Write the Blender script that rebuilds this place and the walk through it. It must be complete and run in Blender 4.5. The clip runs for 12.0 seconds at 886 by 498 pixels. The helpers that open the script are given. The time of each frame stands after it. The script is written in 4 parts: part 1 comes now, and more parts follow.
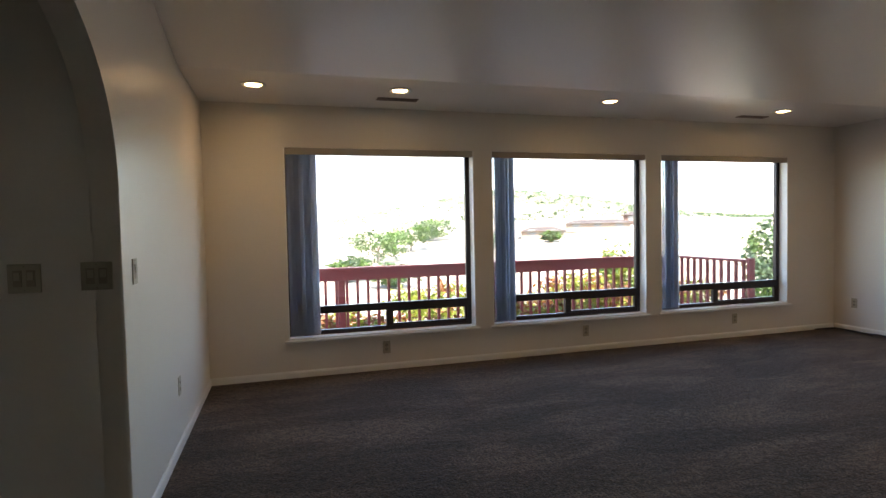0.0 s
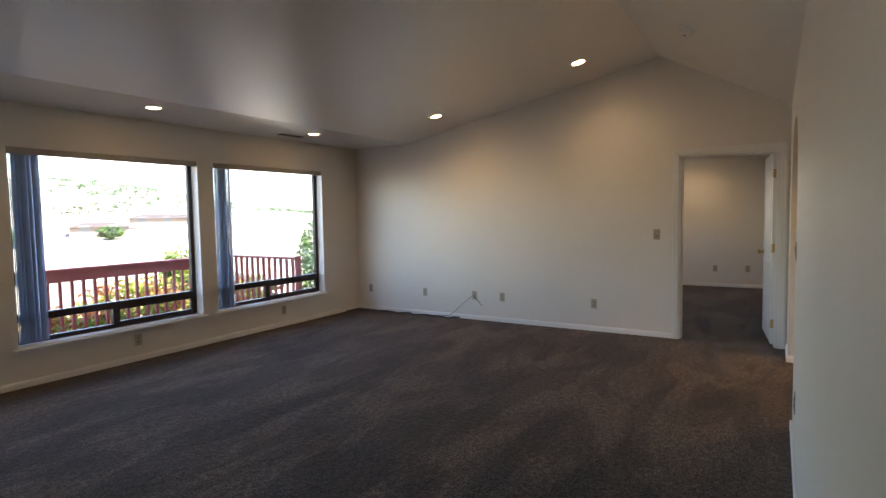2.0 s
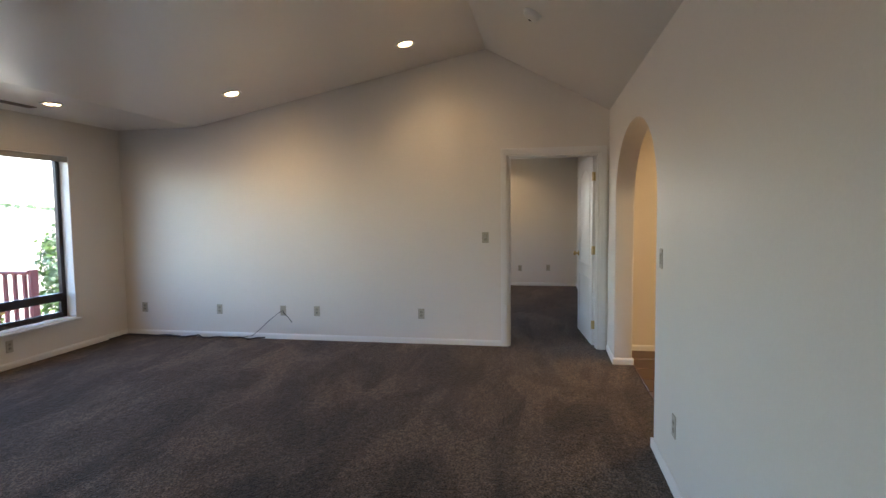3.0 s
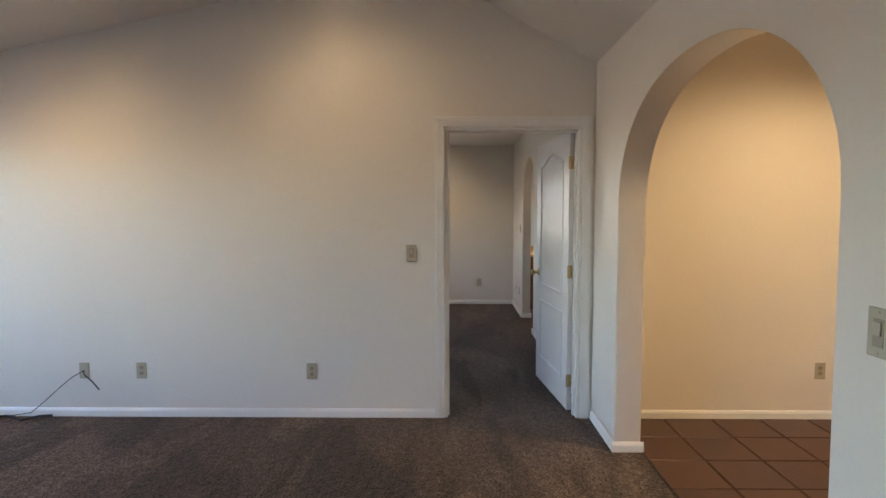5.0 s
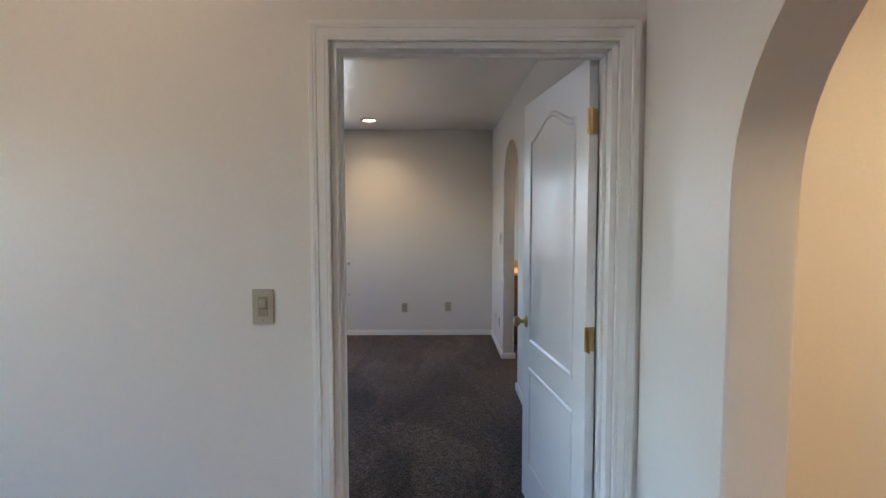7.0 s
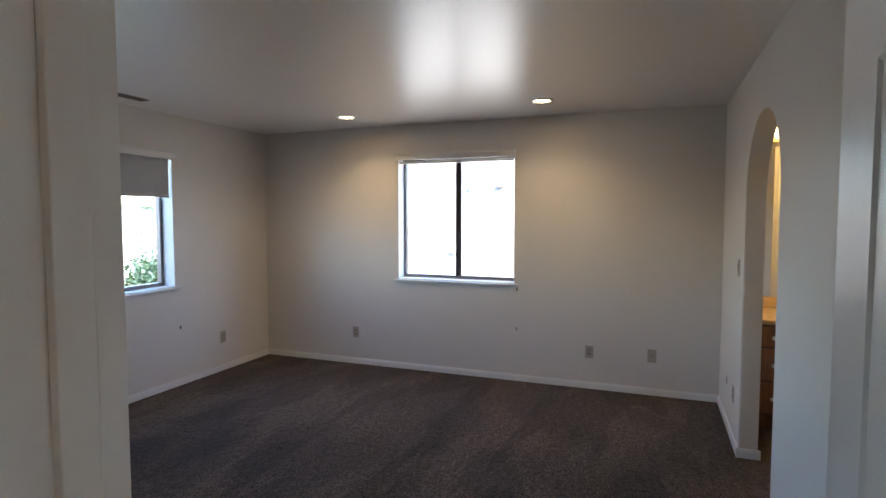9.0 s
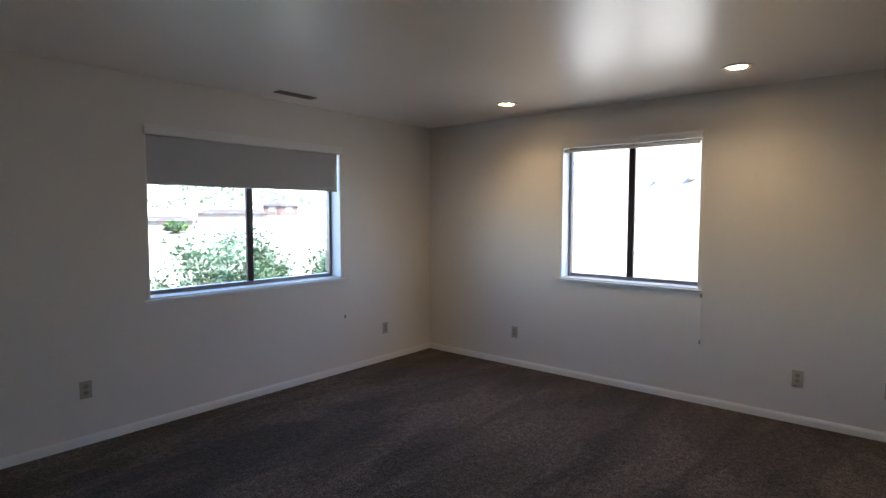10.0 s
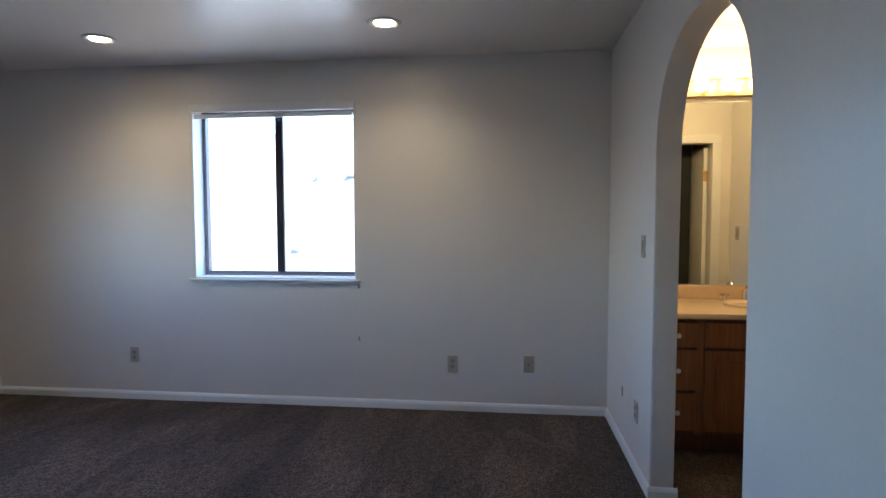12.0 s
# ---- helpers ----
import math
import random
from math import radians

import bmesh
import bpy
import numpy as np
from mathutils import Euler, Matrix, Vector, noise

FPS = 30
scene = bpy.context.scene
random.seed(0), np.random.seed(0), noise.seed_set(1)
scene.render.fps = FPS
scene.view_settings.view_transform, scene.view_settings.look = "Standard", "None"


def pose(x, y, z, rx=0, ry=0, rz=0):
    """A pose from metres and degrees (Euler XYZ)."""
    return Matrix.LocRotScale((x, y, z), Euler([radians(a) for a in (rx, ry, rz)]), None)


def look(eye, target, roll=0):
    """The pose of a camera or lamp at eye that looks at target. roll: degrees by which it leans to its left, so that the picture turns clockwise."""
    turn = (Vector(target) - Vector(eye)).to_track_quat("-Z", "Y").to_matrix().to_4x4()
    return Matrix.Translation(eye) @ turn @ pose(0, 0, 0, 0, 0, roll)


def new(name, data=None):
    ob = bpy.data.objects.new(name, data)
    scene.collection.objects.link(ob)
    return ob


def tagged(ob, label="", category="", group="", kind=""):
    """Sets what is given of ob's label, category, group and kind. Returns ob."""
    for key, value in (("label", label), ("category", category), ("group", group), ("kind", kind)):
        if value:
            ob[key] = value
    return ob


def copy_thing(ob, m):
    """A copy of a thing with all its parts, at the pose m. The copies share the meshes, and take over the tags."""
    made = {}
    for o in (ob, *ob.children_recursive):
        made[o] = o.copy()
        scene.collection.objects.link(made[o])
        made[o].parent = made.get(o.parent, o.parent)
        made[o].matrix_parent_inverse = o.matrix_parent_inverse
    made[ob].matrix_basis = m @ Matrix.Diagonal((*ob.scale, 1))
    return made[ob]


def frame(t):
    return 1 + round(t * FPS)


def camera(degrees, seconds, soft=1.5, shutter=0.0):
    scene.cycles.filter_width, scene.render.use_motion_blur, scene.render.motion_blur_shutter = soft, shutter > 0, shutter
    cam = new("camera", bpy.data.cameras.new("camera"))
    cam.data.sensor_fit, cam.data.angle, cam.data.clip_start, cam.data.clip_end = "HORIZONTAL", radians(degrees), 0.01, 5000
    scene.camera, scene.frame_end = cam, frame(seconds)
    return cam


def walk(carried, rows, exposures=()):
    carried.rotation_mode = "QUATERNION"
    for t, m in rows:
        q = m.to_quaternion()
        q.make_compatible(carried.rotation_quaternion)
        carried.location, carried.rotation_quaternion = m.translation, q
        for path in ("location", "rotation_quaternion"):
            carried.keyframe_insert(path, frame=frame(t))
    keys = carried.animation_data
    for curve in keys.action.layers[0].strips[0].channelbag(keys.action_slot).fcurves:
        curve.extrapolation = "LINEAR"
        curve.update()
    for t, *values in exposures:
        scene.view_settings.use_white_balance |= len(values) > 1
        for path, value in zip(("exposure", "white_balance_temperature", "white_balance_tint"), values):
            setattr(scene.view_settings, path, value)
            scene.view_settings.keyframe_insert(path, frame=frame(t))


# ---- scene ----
cam = camera(77.9, 12.0)
PATH = [
    (0, (0.02, 0.011, 1.338), (0.58, 1.929, 1.261), -1.2),
    (0.5, (-0.065, -0.174, 1.426), (0.915, 1.567, 1.324), -1.0),
    (1, (-0.157, -0.369, 1.433), (1.121, 1.166, 1.327), -1.1),
    (1.5, (-0.215, -0.467, 1.436), (1.297, 0.837, 1.326), -1.0),
    (2, (-0.029, -0.438, 1.446), (1.674, 0.602, 1.32), -1.0),
    (2.5, (0.236, -0.119, 1.445), (2.113, 0.56, 1.313), -0.7),
    (3, (0.68, 0.135, 1.465), (2.644, 0.489, 1.327), -0.6),
    (5, (2.72, 0.446, 1.46), (4.716, 0.478, 1.327), -0.1),
    (5.5, (3.231, 0.357, 1.469), (5.226, 0.348, 1.336), -0.1),
    (6, (3.756, 0.288, 1.48), (5.751, 0.257, 1.351), -0.3),
    (6.5, (4.251, 0.231, 1.471), (6.247, 0.2, 1.344), -0.1),
    (8.3, (5.852, -0.03, 1.549), (7.832, 0.228, 1.434), -0.1),
    (8.5, (6.02, -0.015, 1.553), (7.983, 0.351, 1.438), 0.0),
    (9, (6.3, 0.023, 1.576), (8.164, 0.737, 1.46), 0.0),
    (9.5, (6.525, 0.036, 1.61), (8.206, 1.111, 1.481), 0.1),
    (10, (6.698, 0.028, 1.54), (8.235, 1.301, 1.414), 0.1),
    (10.5, (6.798, 0.022, 1.439), (8.361, 1.265, 1.321), 0.0),
    (11, (6.929, 0.125, 1.399), (8.702, 1.041, 1.274), -0.2),
    (11.5, (7.215, 0.215, 1.41), (9.147, 0.715, 1.279), -0.2),
    (12, (7.568, 0.185, 1.377), (9.553, 0.407, 1.266), -0.1),
]
EXPOSURES = [(0, 3.17, 7500, 12), (1, 3.1, 7250, 12), (1.6, 3.2, 7100, 12), (3, 3.6, 6550, 11), (5, 3.8, 6350, 11), (6.5, 3.95, 5550, 10),
             (8.5, 3.7, 5800, 10), (10.5, 3.25, 5900, 9), (11.3, 3.15, 5550, 9), (12, 3.45, 5000, 8)]
walk(cam, [(t, look(eye, target, roll)) for t, eye, target, roll in PATH], EXPOSURES)

# ---------------------------------------------------------------- daylight
world = bpy.data.worlds.new("sky")
scene.world = world
world.use_nodes = True
wn = world.node_tree
sky = wn.nodes.new("ShaderNodeTexSky")
sky.sky_type = "NISHITA"
sky.sun_disc = False
sky.dust_density = 0.4
sky.ozone_density = 2.5
sky.sun_elevation = radians(54)
sky.sun_rotation = radians(196)
wn.nodes["Background"].inputs["Strength"].default_value = 0.15
wn.links.new(sky.outputs[0], wn.nodes["Background"].inputs["Color"])
sun = new("sun", bpy.data.lights.new("sun", "SUN"))
sun.data.energy = 3.2
sun.data.angle = radians(0.5)
sun.data.color = (1.0, 0.95, 0.88)
sun.matrix_world = look((-12, -42, 60), (0, 0, 0))


# ---------------------------------------------------------------- materials
def material(name, color, rough=0.6, metal=0.0, spec=0.5, vary=0.06, scale=8.0, fine=120.0, bump=0.1, depth=0.002,
             island=0.0, piece=0.0):
    """Paint, stone and the like: two scales of noise in colour and in relief."""
    m = bpy.data.materials.new(name)
    m.use_nodes = True
    nt = m.node_tree
    bsdf = nt.nodes["Principled BSDF"]
    bsdf.inputs["Roughness"].default_value = rough
    bsdf.inputs["Metallic"].default_value = metal
    bsdf.inputs["Specular IOR Level"].default_value = spec
    co = nt.nodes.new("ShaderNodeTexCoord")
    big = nt.nodes.new("ShaderNodeTexNoise")
    big.inputs["Scale"].default_value = scale
    big.inputs["Detail"].default_value = 4
    small = nt.nodes.new("ShaderNodeTexNoise")
    small.inputs["Scale"].default_value = fine
    small.inputs["Detail"].default_value = 3
    for n in (big, small):
        nt.links.new(co.outputs["Object"], n.inputs["Vector"])
    add = nt.nodes.new("ShaderNodeMath")
    add.operation = "ADD"
    nt.links.new(big.outputs["Fac"], add.inputs[0])
    nt.links.new(small.outputs["Fac"], add.inputs[1])
    ramp = nt.nodes.new("ShaderNodeMapRange")
    ramp.inputs["From Min"].default_value = 0.6
    ramp.inputs["From Max"].default_value = 1.4
    ramp.inputs["To Min"].default_value = 1 - vary
    ramp.inputs["To Max"].default_value = 1 + vary
    nt.links.new(add.outputs[0], ramp.inputs["Value"])
    value = ramp.outputs[0]
    if island or piece:
        src = nt.nodes.new("ShaderNodeNewGeometry").outputs["Random Per Island"] if island else \
            nt.nodes.new("ShaderNodeObjectInfo").outputs["Random"]
        spread = nt.nodes.new("ShaderNodeMapRange")
        spread.inputs["To Min"].default_value = 1 - (island or piece)
        spread.inputs["To Max"].default_value = 1 + (island or piece)
        nt.links.new(src, spread.inputs["Value"])
        times = nt.nodes.new("ShaderNodeMath")
        times.operation = "MULTIPLY"
        nt.links.new(value, times.inputs[0])
        nt.links.new(spread.outputs[0], times.inputs[1])
        value = times.outputs[0]
    mul = nt.nodes.new("ShaderNodeVectorMath")
    mul.operation = "SCALE"
    mul.inputs[0].default_value = color
    nt.links.new(value, mul.inputs["Scale"])
    nt.links.new(mul.outputs[0], bsdf.inputs["Base Color"])
    if bump:
        b = nt.nodes.new("ShaderNodeBump")
        b.inputs["Strength"].default_value = bump
        b.inputs["Distance"].default_value = depth
        nt.links.new(small.outputs["Fac"], b.inputs["Height"])
        nt.links.new(b.outputs[0], bsdf.inputs["Normal"])
    return m


def wood(name, color, dark, rough=0.4, along=2):
    m = bpy.data.materials.new(name)
    m.use_nodes = True
    nt = m.node_tree
    bsdf = nt.nodes["Principled BSDF"]
    bsdf.inputs["Roughness"].default_value = rough
    co = nt.nodes.new("ShaderNodeTexCoord")
    mp = nt.nodes.new("ShaderNodeMapping")
    stretch = [30.0, 30.0, 30.0]
    stretch[along] = 2.0
    mp.inputs["Scale"].default_value = stretch
    n = nt.nodes.new("ShaderNodeTexNoise")
    n.inputs["Scale"].default_value = 2.0
    n.inputs["Detail"].default_value = 6
    r = nt.nodes.new("ShaderNodeValToRGB")
    r.color_ramp.elements[0].position, r.color_ramp.elements[0].color = 0.3, (*dark, 1)
    r.color_ramp.elements[1].position, r.color_ramp.elements[1].color = 0.7, (*color, 1)
    nt.links.new(co.outputs["Object"], mp.inputs["Vector"])
    nt.links.new(mp.outputs[0], n.inputs["Vector"])
    nt.links.new(n.outputs["Fac"], r.inputs["Fac"])
    nt.links.new(r.outputs[0], bsdf.inputs["Base Color"])
    b = nt.nodes.new("ShaderNodeBump")
    b.inputs["Strength"].default_value = 0.15
    b.inputs["Distance"].default_value = 0.002
    nt.links.new(n.outputs["Fac"], b.inputs["Height"])
    nt.links.new(b.outputs[0], bsdf.inputs["Normal"])
    return m


def carpet_material():
    """Cut pile: tufts, brushed lanes and footmarks."""
    m = bpy.data.materials.new("carpet pile")
    m.use_nodes = True
    nt = m.node_tree
    bsdf = nt.nodes["Principled BSDF"]
    bsdf.inputs["Roughness"].default_value = 0.95
    bsdf.inputs["Specular IOR Level"].default_value = 0.1
    bsdf.inputs["Sheen Weight"].default_value = 0.12
    bsdf.inputs["Sheen Roughness"].default_value = 0.5
    co = nt.nodes.new("ShaderNodeTexCoord")

    def tex(scale, detail, stretch=(1, 1, 1), turn=0, warp=0.0):
        mp = nt.nodes.new("ShaderNodeMapping")
        mp.inputs["Scale"].default_value = stretch
        mp.inputs["Rotation"].default_value = (0, 0, radians(turn))
        nt.links.new(co.outputs["Object"], mp.inputs["Vector"])
        n = nt.nodes.new("ShaderNodeTexNoise")
        n.inputs["Scale"].default_value = scale
        n.inputs["Detail"].default_value = detail
        n.inputs["Distortion"].default_value = warp
        nt.links.new(mp.outputs[0], n.inputs["Vector"])
        return n.outputs["Fac"]

    def ramp(src, lo, hi, a, b):
        r = nt.nodes.new("ShaderNodeMapRange")
        r.inputs["From Min"].default_value, r.inputs["From Max"].default_value = lo, hi
        r.inputs["To Min"].default_value, r.inputs["To Max"].default_value = a, b
        nt.links.new(src, r.inputs["Value"])
        return r.outputs[0]

    def op(kind, a, b):
        n = nt.nodes.new("ShaderNodeMath")
        n.operation = kind
        nt.links.new(a, n.inputs[0])
        nt.links.new(b, n.inputs[1])
        return n.outputs[0]

    tuft = tex(75, 3)
    clump = tex(24, 4)
    lanes = tex(1.2, 2, (0.7, 2.1, 1), -9, 0.8)
    marks = tex(0.9, 3, (0.8, 1.7, 1), 38, 0.9)
    v = op("MULTIPLY", ramp(tuft, 0.36, 0.64, 0.35, 1.65), ramp(clump, 0.32, 0.68, 0.6, 1.4))
    v = op("MULTIPLY", v, ramp(lanes, 0.46, 0.545, 0.82, 1.3))
    v = op("MULTIPLY", v, ramp(marks, 0.46, 0.54, 0.84, 1.2))
    mul = nt.nodes.new("ShaderNodeVectorMath")
    mul.operation = "SCALE"
    mul.inputs[0].default_value = (0.071, 0.050, 0.035)
    nt.links.new(v, mul.inputs["Scale"])
    nt.links.new(mul.outputs[0], bsdf.inputs["Base Color"])
    b = nt.nodes.new("ShaderNodeBump")
    b.inputs["Strength"].default_value = 0.9
    b.inputs["Distance"].default_value = 0.012
    nt.links.new(op("ADD", tuft, clump), b.inputs["Height"])
    nt.links.new(b.outputs[0], bsdf.inputs["Normal"])
    return m


def glass_material():
    m = bpy.data.materials.new("window glass")
    m.use_nodes = True
    nt = m.node_tree
    nt.nodes.remove(nt.nodes["Principled BSDF"])
    clear = nt.nodes.new("ShaderNodeBsdfTransparent")
    gloss = nt.nodes.new("ShaderNodeBsdfGlossy")
    gloss.inputs["Roughness"].default_value = 0.0
    mix = nt.nodes.new("ShaderNodeMixShader")
    mix.inputs[0].default_value = 0.05
    nt.links.new(clear.outputs[0], mix.inputs[1])
    nt.links.new(gloss.outputs[0], mix.inputs[2])
    nt.links.new(mix.outputs[0], nt.nodes["Material Output"].inputs[0])
    return m


def glow(name, color, strength):
    m = bpy.data.materials.new(name)
    m.use_nodes = True
    b = m.node_tree.nodes["Principled BSDF"]
    b.inputs["Base Color"].default_value = (0.9, 0.9, 0.88, 1)
    b.inputs["Emission Color"].default_value = (*color, 1)
    b.inputs["Emission Strength"].default_value = strength
    return m


def cloth_material(name, through_light):
    """Translucent vinyl of blinds and shades."""
    m = bpy.data.materials.new(name)
    m.use_nodes = True
    nt = m.node_tree
    bsdf = nt.nodes["Principled BSDF"]
    bsdf.inputs["Base Color"].default_value = (0.66, 0.68, 0.72, 1)
    bsdf.inputs["Roughness"].default_value = 0.5
    tr = nt.nodes.new("ShaderNodeBsdfTranslucent")
    tr.inputs["Color"].default_value = (0.5, 0.55, 0.65, 1)
    mix = nt.nodes.new("ShaderNodeMixShader")
    mix.inputs[0].default_value = through_light
    nt.links.new(bsdf.outputs[0], mix.inputs[1])
    nt.links.new(tr.outputs[0], mix.inputs[2])
    nt.links.new(mix.outputs[0], nt.nodes["Material Output"].inputs[0])
    return m


def leaf_material(name, color):
    m = material(name, color, 0.55, vary=0.25, scale=2.0, fine=30.0, bump=0, island=0.35)
    nt = m.node_tree
    tr = nt.nodes.new("ShaderNodeBsdfTranslucent")
    tr.inputs["Color"].default_value = (color[0] * 1.6, color[1] * 1.7, color[2], 1)
    mix = nt.nodes.new("ShaderNodeMixShader")
    mix.inputs[0].default_value = 0.3
    nt.links.new(nt.nodes["Principled BSDF"].outputs[0], mix.inputs[1])
    nt.links.new(tr.outputs[0], mix.inputs[2])
    nt.links.new(mix.outputs[0], nt.nodes["Material Output"].inputs[0])
    return m


WALL = material("off-white wall paint", (0.74, 0.70, 0.64), 0.38, spec=0.65, vary=0.025, scale=1.5, fine=70, bump=0.22, depth=0.0025)
HALL_WALL = material("warm cream wall paint", (0.76, 0.69, 0.59), 0.45, spec=0.4, vary=0.03, scale=1.5, fine=70, bump=0.22, depth=0.0025)
CEIL = material("satin ceiling paint", (0.80, 0.745, 0.68), 0.31, spec=0.8, vary=0.02, scale=1.2, fine=55, bump=0.12, depth=0.002)
CEIL.node_tree.nodes["Principled BSDF"].inputs["Coat Weight"].default_value = 1.0
CEIL.node_tree.nodes["Principled BSDF"].inputs["Coat Roughness"].default_value = 0.33
CEIL.node_tree.nodes["Principled BSDF"].inputs["Coat IOR"].default_value = 1.65
TRIM = material("white gloss trim", (0.80, 0.79, 0.76), 0.3, vary=0.02, scale=3, fine=60, bump=0.05, depth=0.001)
DOORP = material("white moulded door paint", (0.80, 0.79, 0.77), 0.3, vary=0.02, scale=4, fine=150, bump=0.1, depth=0.001)
CARPET = carpet_material()
BRONZE = material("dark bronze aluminium", (0.045, 0.04, 0.042), 0.35, 0.6, vary=0.1, fine=90, bump=0.03)
ALU = material("grey anodised aluminium", (0.20, 0.19, 0.19), 0.35, 0.7, vary=0.1, fine=90, bump=0.03)
GLASS = glass_material()
VINYL = cloth_material("blind vinyl", 0.5)
VINYL_THIN = cloth_material("thin blind vinyl", 0.55)
# light beige valance, darkened in colour for the backlit shade on its face
VALANCE = material("shaded beige valance", (0.36, 0.33, 0.30), 0.6, vary=0.03, scale=4, fine=90, bump=0.02)
SHADE = material("grey roller shade cloth", (0.5, 0.5, 0.51), 0.8, vary=0.04, scale=2, fine=300, bump=0.1, depth=0.001)
ALMOND = material("almond plastic plate", (0.42, 0.38, 0.29), 0.35, vary=0.03, fine=60, bump=0)
ALMOND_DARK = material("almond plastic insert", (0.30, 0.265, 0.20), 0.4, vary=0.03, fine=60, bump=0)
# near-black: slots, vent backs, and the panel that stands for closet shade
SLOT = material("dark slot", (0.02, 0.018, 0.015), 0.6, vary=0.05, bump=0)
BRASS = material("polished brass", (0.58, 0.42, 0.18), 0.28, 1.0, vary=0.06, fine=80, bump=0.02)
CHROME = material("chrome", (0.75, 0.74, 0.72), 0.15, 1.0, vary=0.03, bump=0)
GRILLE = material("brown vent metal", (0.20, 0.15, 0.12), 0.5, 0.3, vary=0.06, bump=0)
WHITEP = material("white plastic", (0.78, 0.77, 0.74), 0.4, vary=0.02, bump=0)
BLACKR = material("black rubber cable", (0.02, 0.02, 0.022), 0.5, vary=0.05, bump=0)
WHITEC = material("dark grey coax cable", (0.09, 0.085, 0.08), 0.5, vary=0.05, bump=0)
LAMP = glow("warm lamp", (1.0, 0.66, 0.32), 4.5)
BULB = glow("frosted bulb", (1.0, 0.72, 0.36), 0.5)
REDP = material("red deck paint", (0.21, 0.03, 0.03), 0.55, vary=0.12, scale=3, fine=60, bump=0.15)
DECK = material("weathered deck boards", (0.33, 0.27, 0.22), 0.75, vary=0.15, scale=3, fine=50, bump=0.2, piece=0.12)
TERRA = material("terracotta tile", (0.062, 0.025, 0.016), 0.38, vary=0.22, scale=5, fine=40, bump=0.1, piece=0.14)
GROUT = material("brown grout", (0.045, 0.027, 0.02), 0.9, vary=0.1, fine=80, bump=0.2)
OAK = wood("oak cabinet", (0.30, 0.125, 0.048), (0.18, 0.068, 0.024))
# darker copy of the cabinet oak, with the shade of recesses in its colour
OAK_SHADED = wood("oak with recess shade", (0.20, 0.085, 0.035), (0.12, 0.05, 0.02))
MARBLE = material("cultured marble top", (0.72, 0.56, 0.38), 0.2, vary=0.05, scale=6, fine=40, bump=0)
STUCCO = material("tan stucco", (0.22, 0.17, 0.13), 0.85, vary=0.06, scale=1, fine=40, bump=0.3)
ROOFT = material("brown roof tile", (0.055, 0.042, 0.036), 0.8, vary=0.15, scale=1, fine=8, bump=0.3)
REDHOUSE = material("red brown siding", (0.085, 0.05, 0.04), 0.8, vary=0.1, scale=0.5, fine=8, bump=0.1)
FARGLASS = material("far window glass", (0.16, 0.16, 0.16), 0.2, vary=0.05, bump=0)
EARTH = material("pale dry ground", (0.30, 0.26, 0.205), 0.95, vary=0.14, scale=0.12, fine=1.5, bump=0.3, depth=0.05)
ROCK = material("pale sunlit rock", (0.33, 0.30, 0.26), 0.9, vary=0.2, scale=1.5, fine=12, bump=0.5, depth=0.03, island=0.12)
BARK = material("grey bark", (0.14, 0.11, 0.085), 0.9, vary=0.2, scale=6, fine=40, bump=0.5, depth=0.02)
LEAF = leaf_material("mid green leaves", (0.07, 0.13, 0.03))
LEAFY = leaf_material("yellow green leaves", (0.16, 0.19, 0.03))
LEAFD = leaf_material("juniper leaves", (0.05, 0.085, 0.04))
LEAFS = leaf_material("silver green leaves", (0.09, 0.14, 0.09))
LEAFR = leaf_material("rust red leaves", (0.20, 0.075, 0.03))
MIRROR = bpy.data.materials.new("mirror silver")
MIRROR.use_nodes = True
MIRROR.node_tree.nodes["Principled BSDF"].inputs["Metallic"].default_value = 1.0
MIRROR.node_tree.nodes["Principled BSDF"].inputs["Roughness"].default_value = 0.015
MIRROR.node_tree.nodes["Principled BSDF"].inputs["Base Color"].default_value = (0.86, 0.87, 0.85, 1)


# ---------------------------------------------------------------- builders
def to_mesh(name, bm, mat):
    bmesh.ops.recalc_face_normals(bm, faces=bm.faces[:])
    me = bpy.data.meshes.new(name)
    bm.to_mesh(me)
    bm.free()
    for x in (mat if isinstance(mat, (list, tuple)) else [mat]):
        me.materials.append(x)
    return me


def part(name, bm, mat, parent=None, label=""):
    ob = new(name, to_mesh(name, bm, mat))
    if parent:
        ob.parent = parent
    if label:
        ob["label"] = label
    return ob


def share(name, source, parent, m):
    """Another object on the mesh of source."""
    ob = new(name, source.data)
    ob.parent = parent
    ob.matrix_local = m
    return ob


def thing(name, label, category, at=None, group=""):
    ob = new(name)
    ob.empty_display_size = 0.1
    if at is not None:
        ob.matrix_world = at
    return tagged(ob, label, category, group)


def smooth(ob, angle=40):
    for p in ob.data.polygons:
        p.use_smooth = True
    ob.data.set_sharp_from_angle(angle=radians(angle))
    return ob


def box(x0, y0, z0, x1, y1, z1, bevel=0.0, bm=None, seg=2):
    own = bmesh.new()
    bmesh.ops.create_cube(own, size=1)
    for v in own.verts:
        v.co = Vector(((x0 + x1) / 2 + v.co.x * (x1 - x0), (y0 + y1) / 2 + v.co.y * (y1 - y0), (z0 + z1) / 2 + v.co.z * (z1 - z0)))
    if bevel:
        bmesh.ops.bevel(own, geom=own.edges[:], offset=bevel, segments=seg, affect="EDGES", profile=0.5)
    if bm is None:
        return own
    join(bm, own)
    return bm


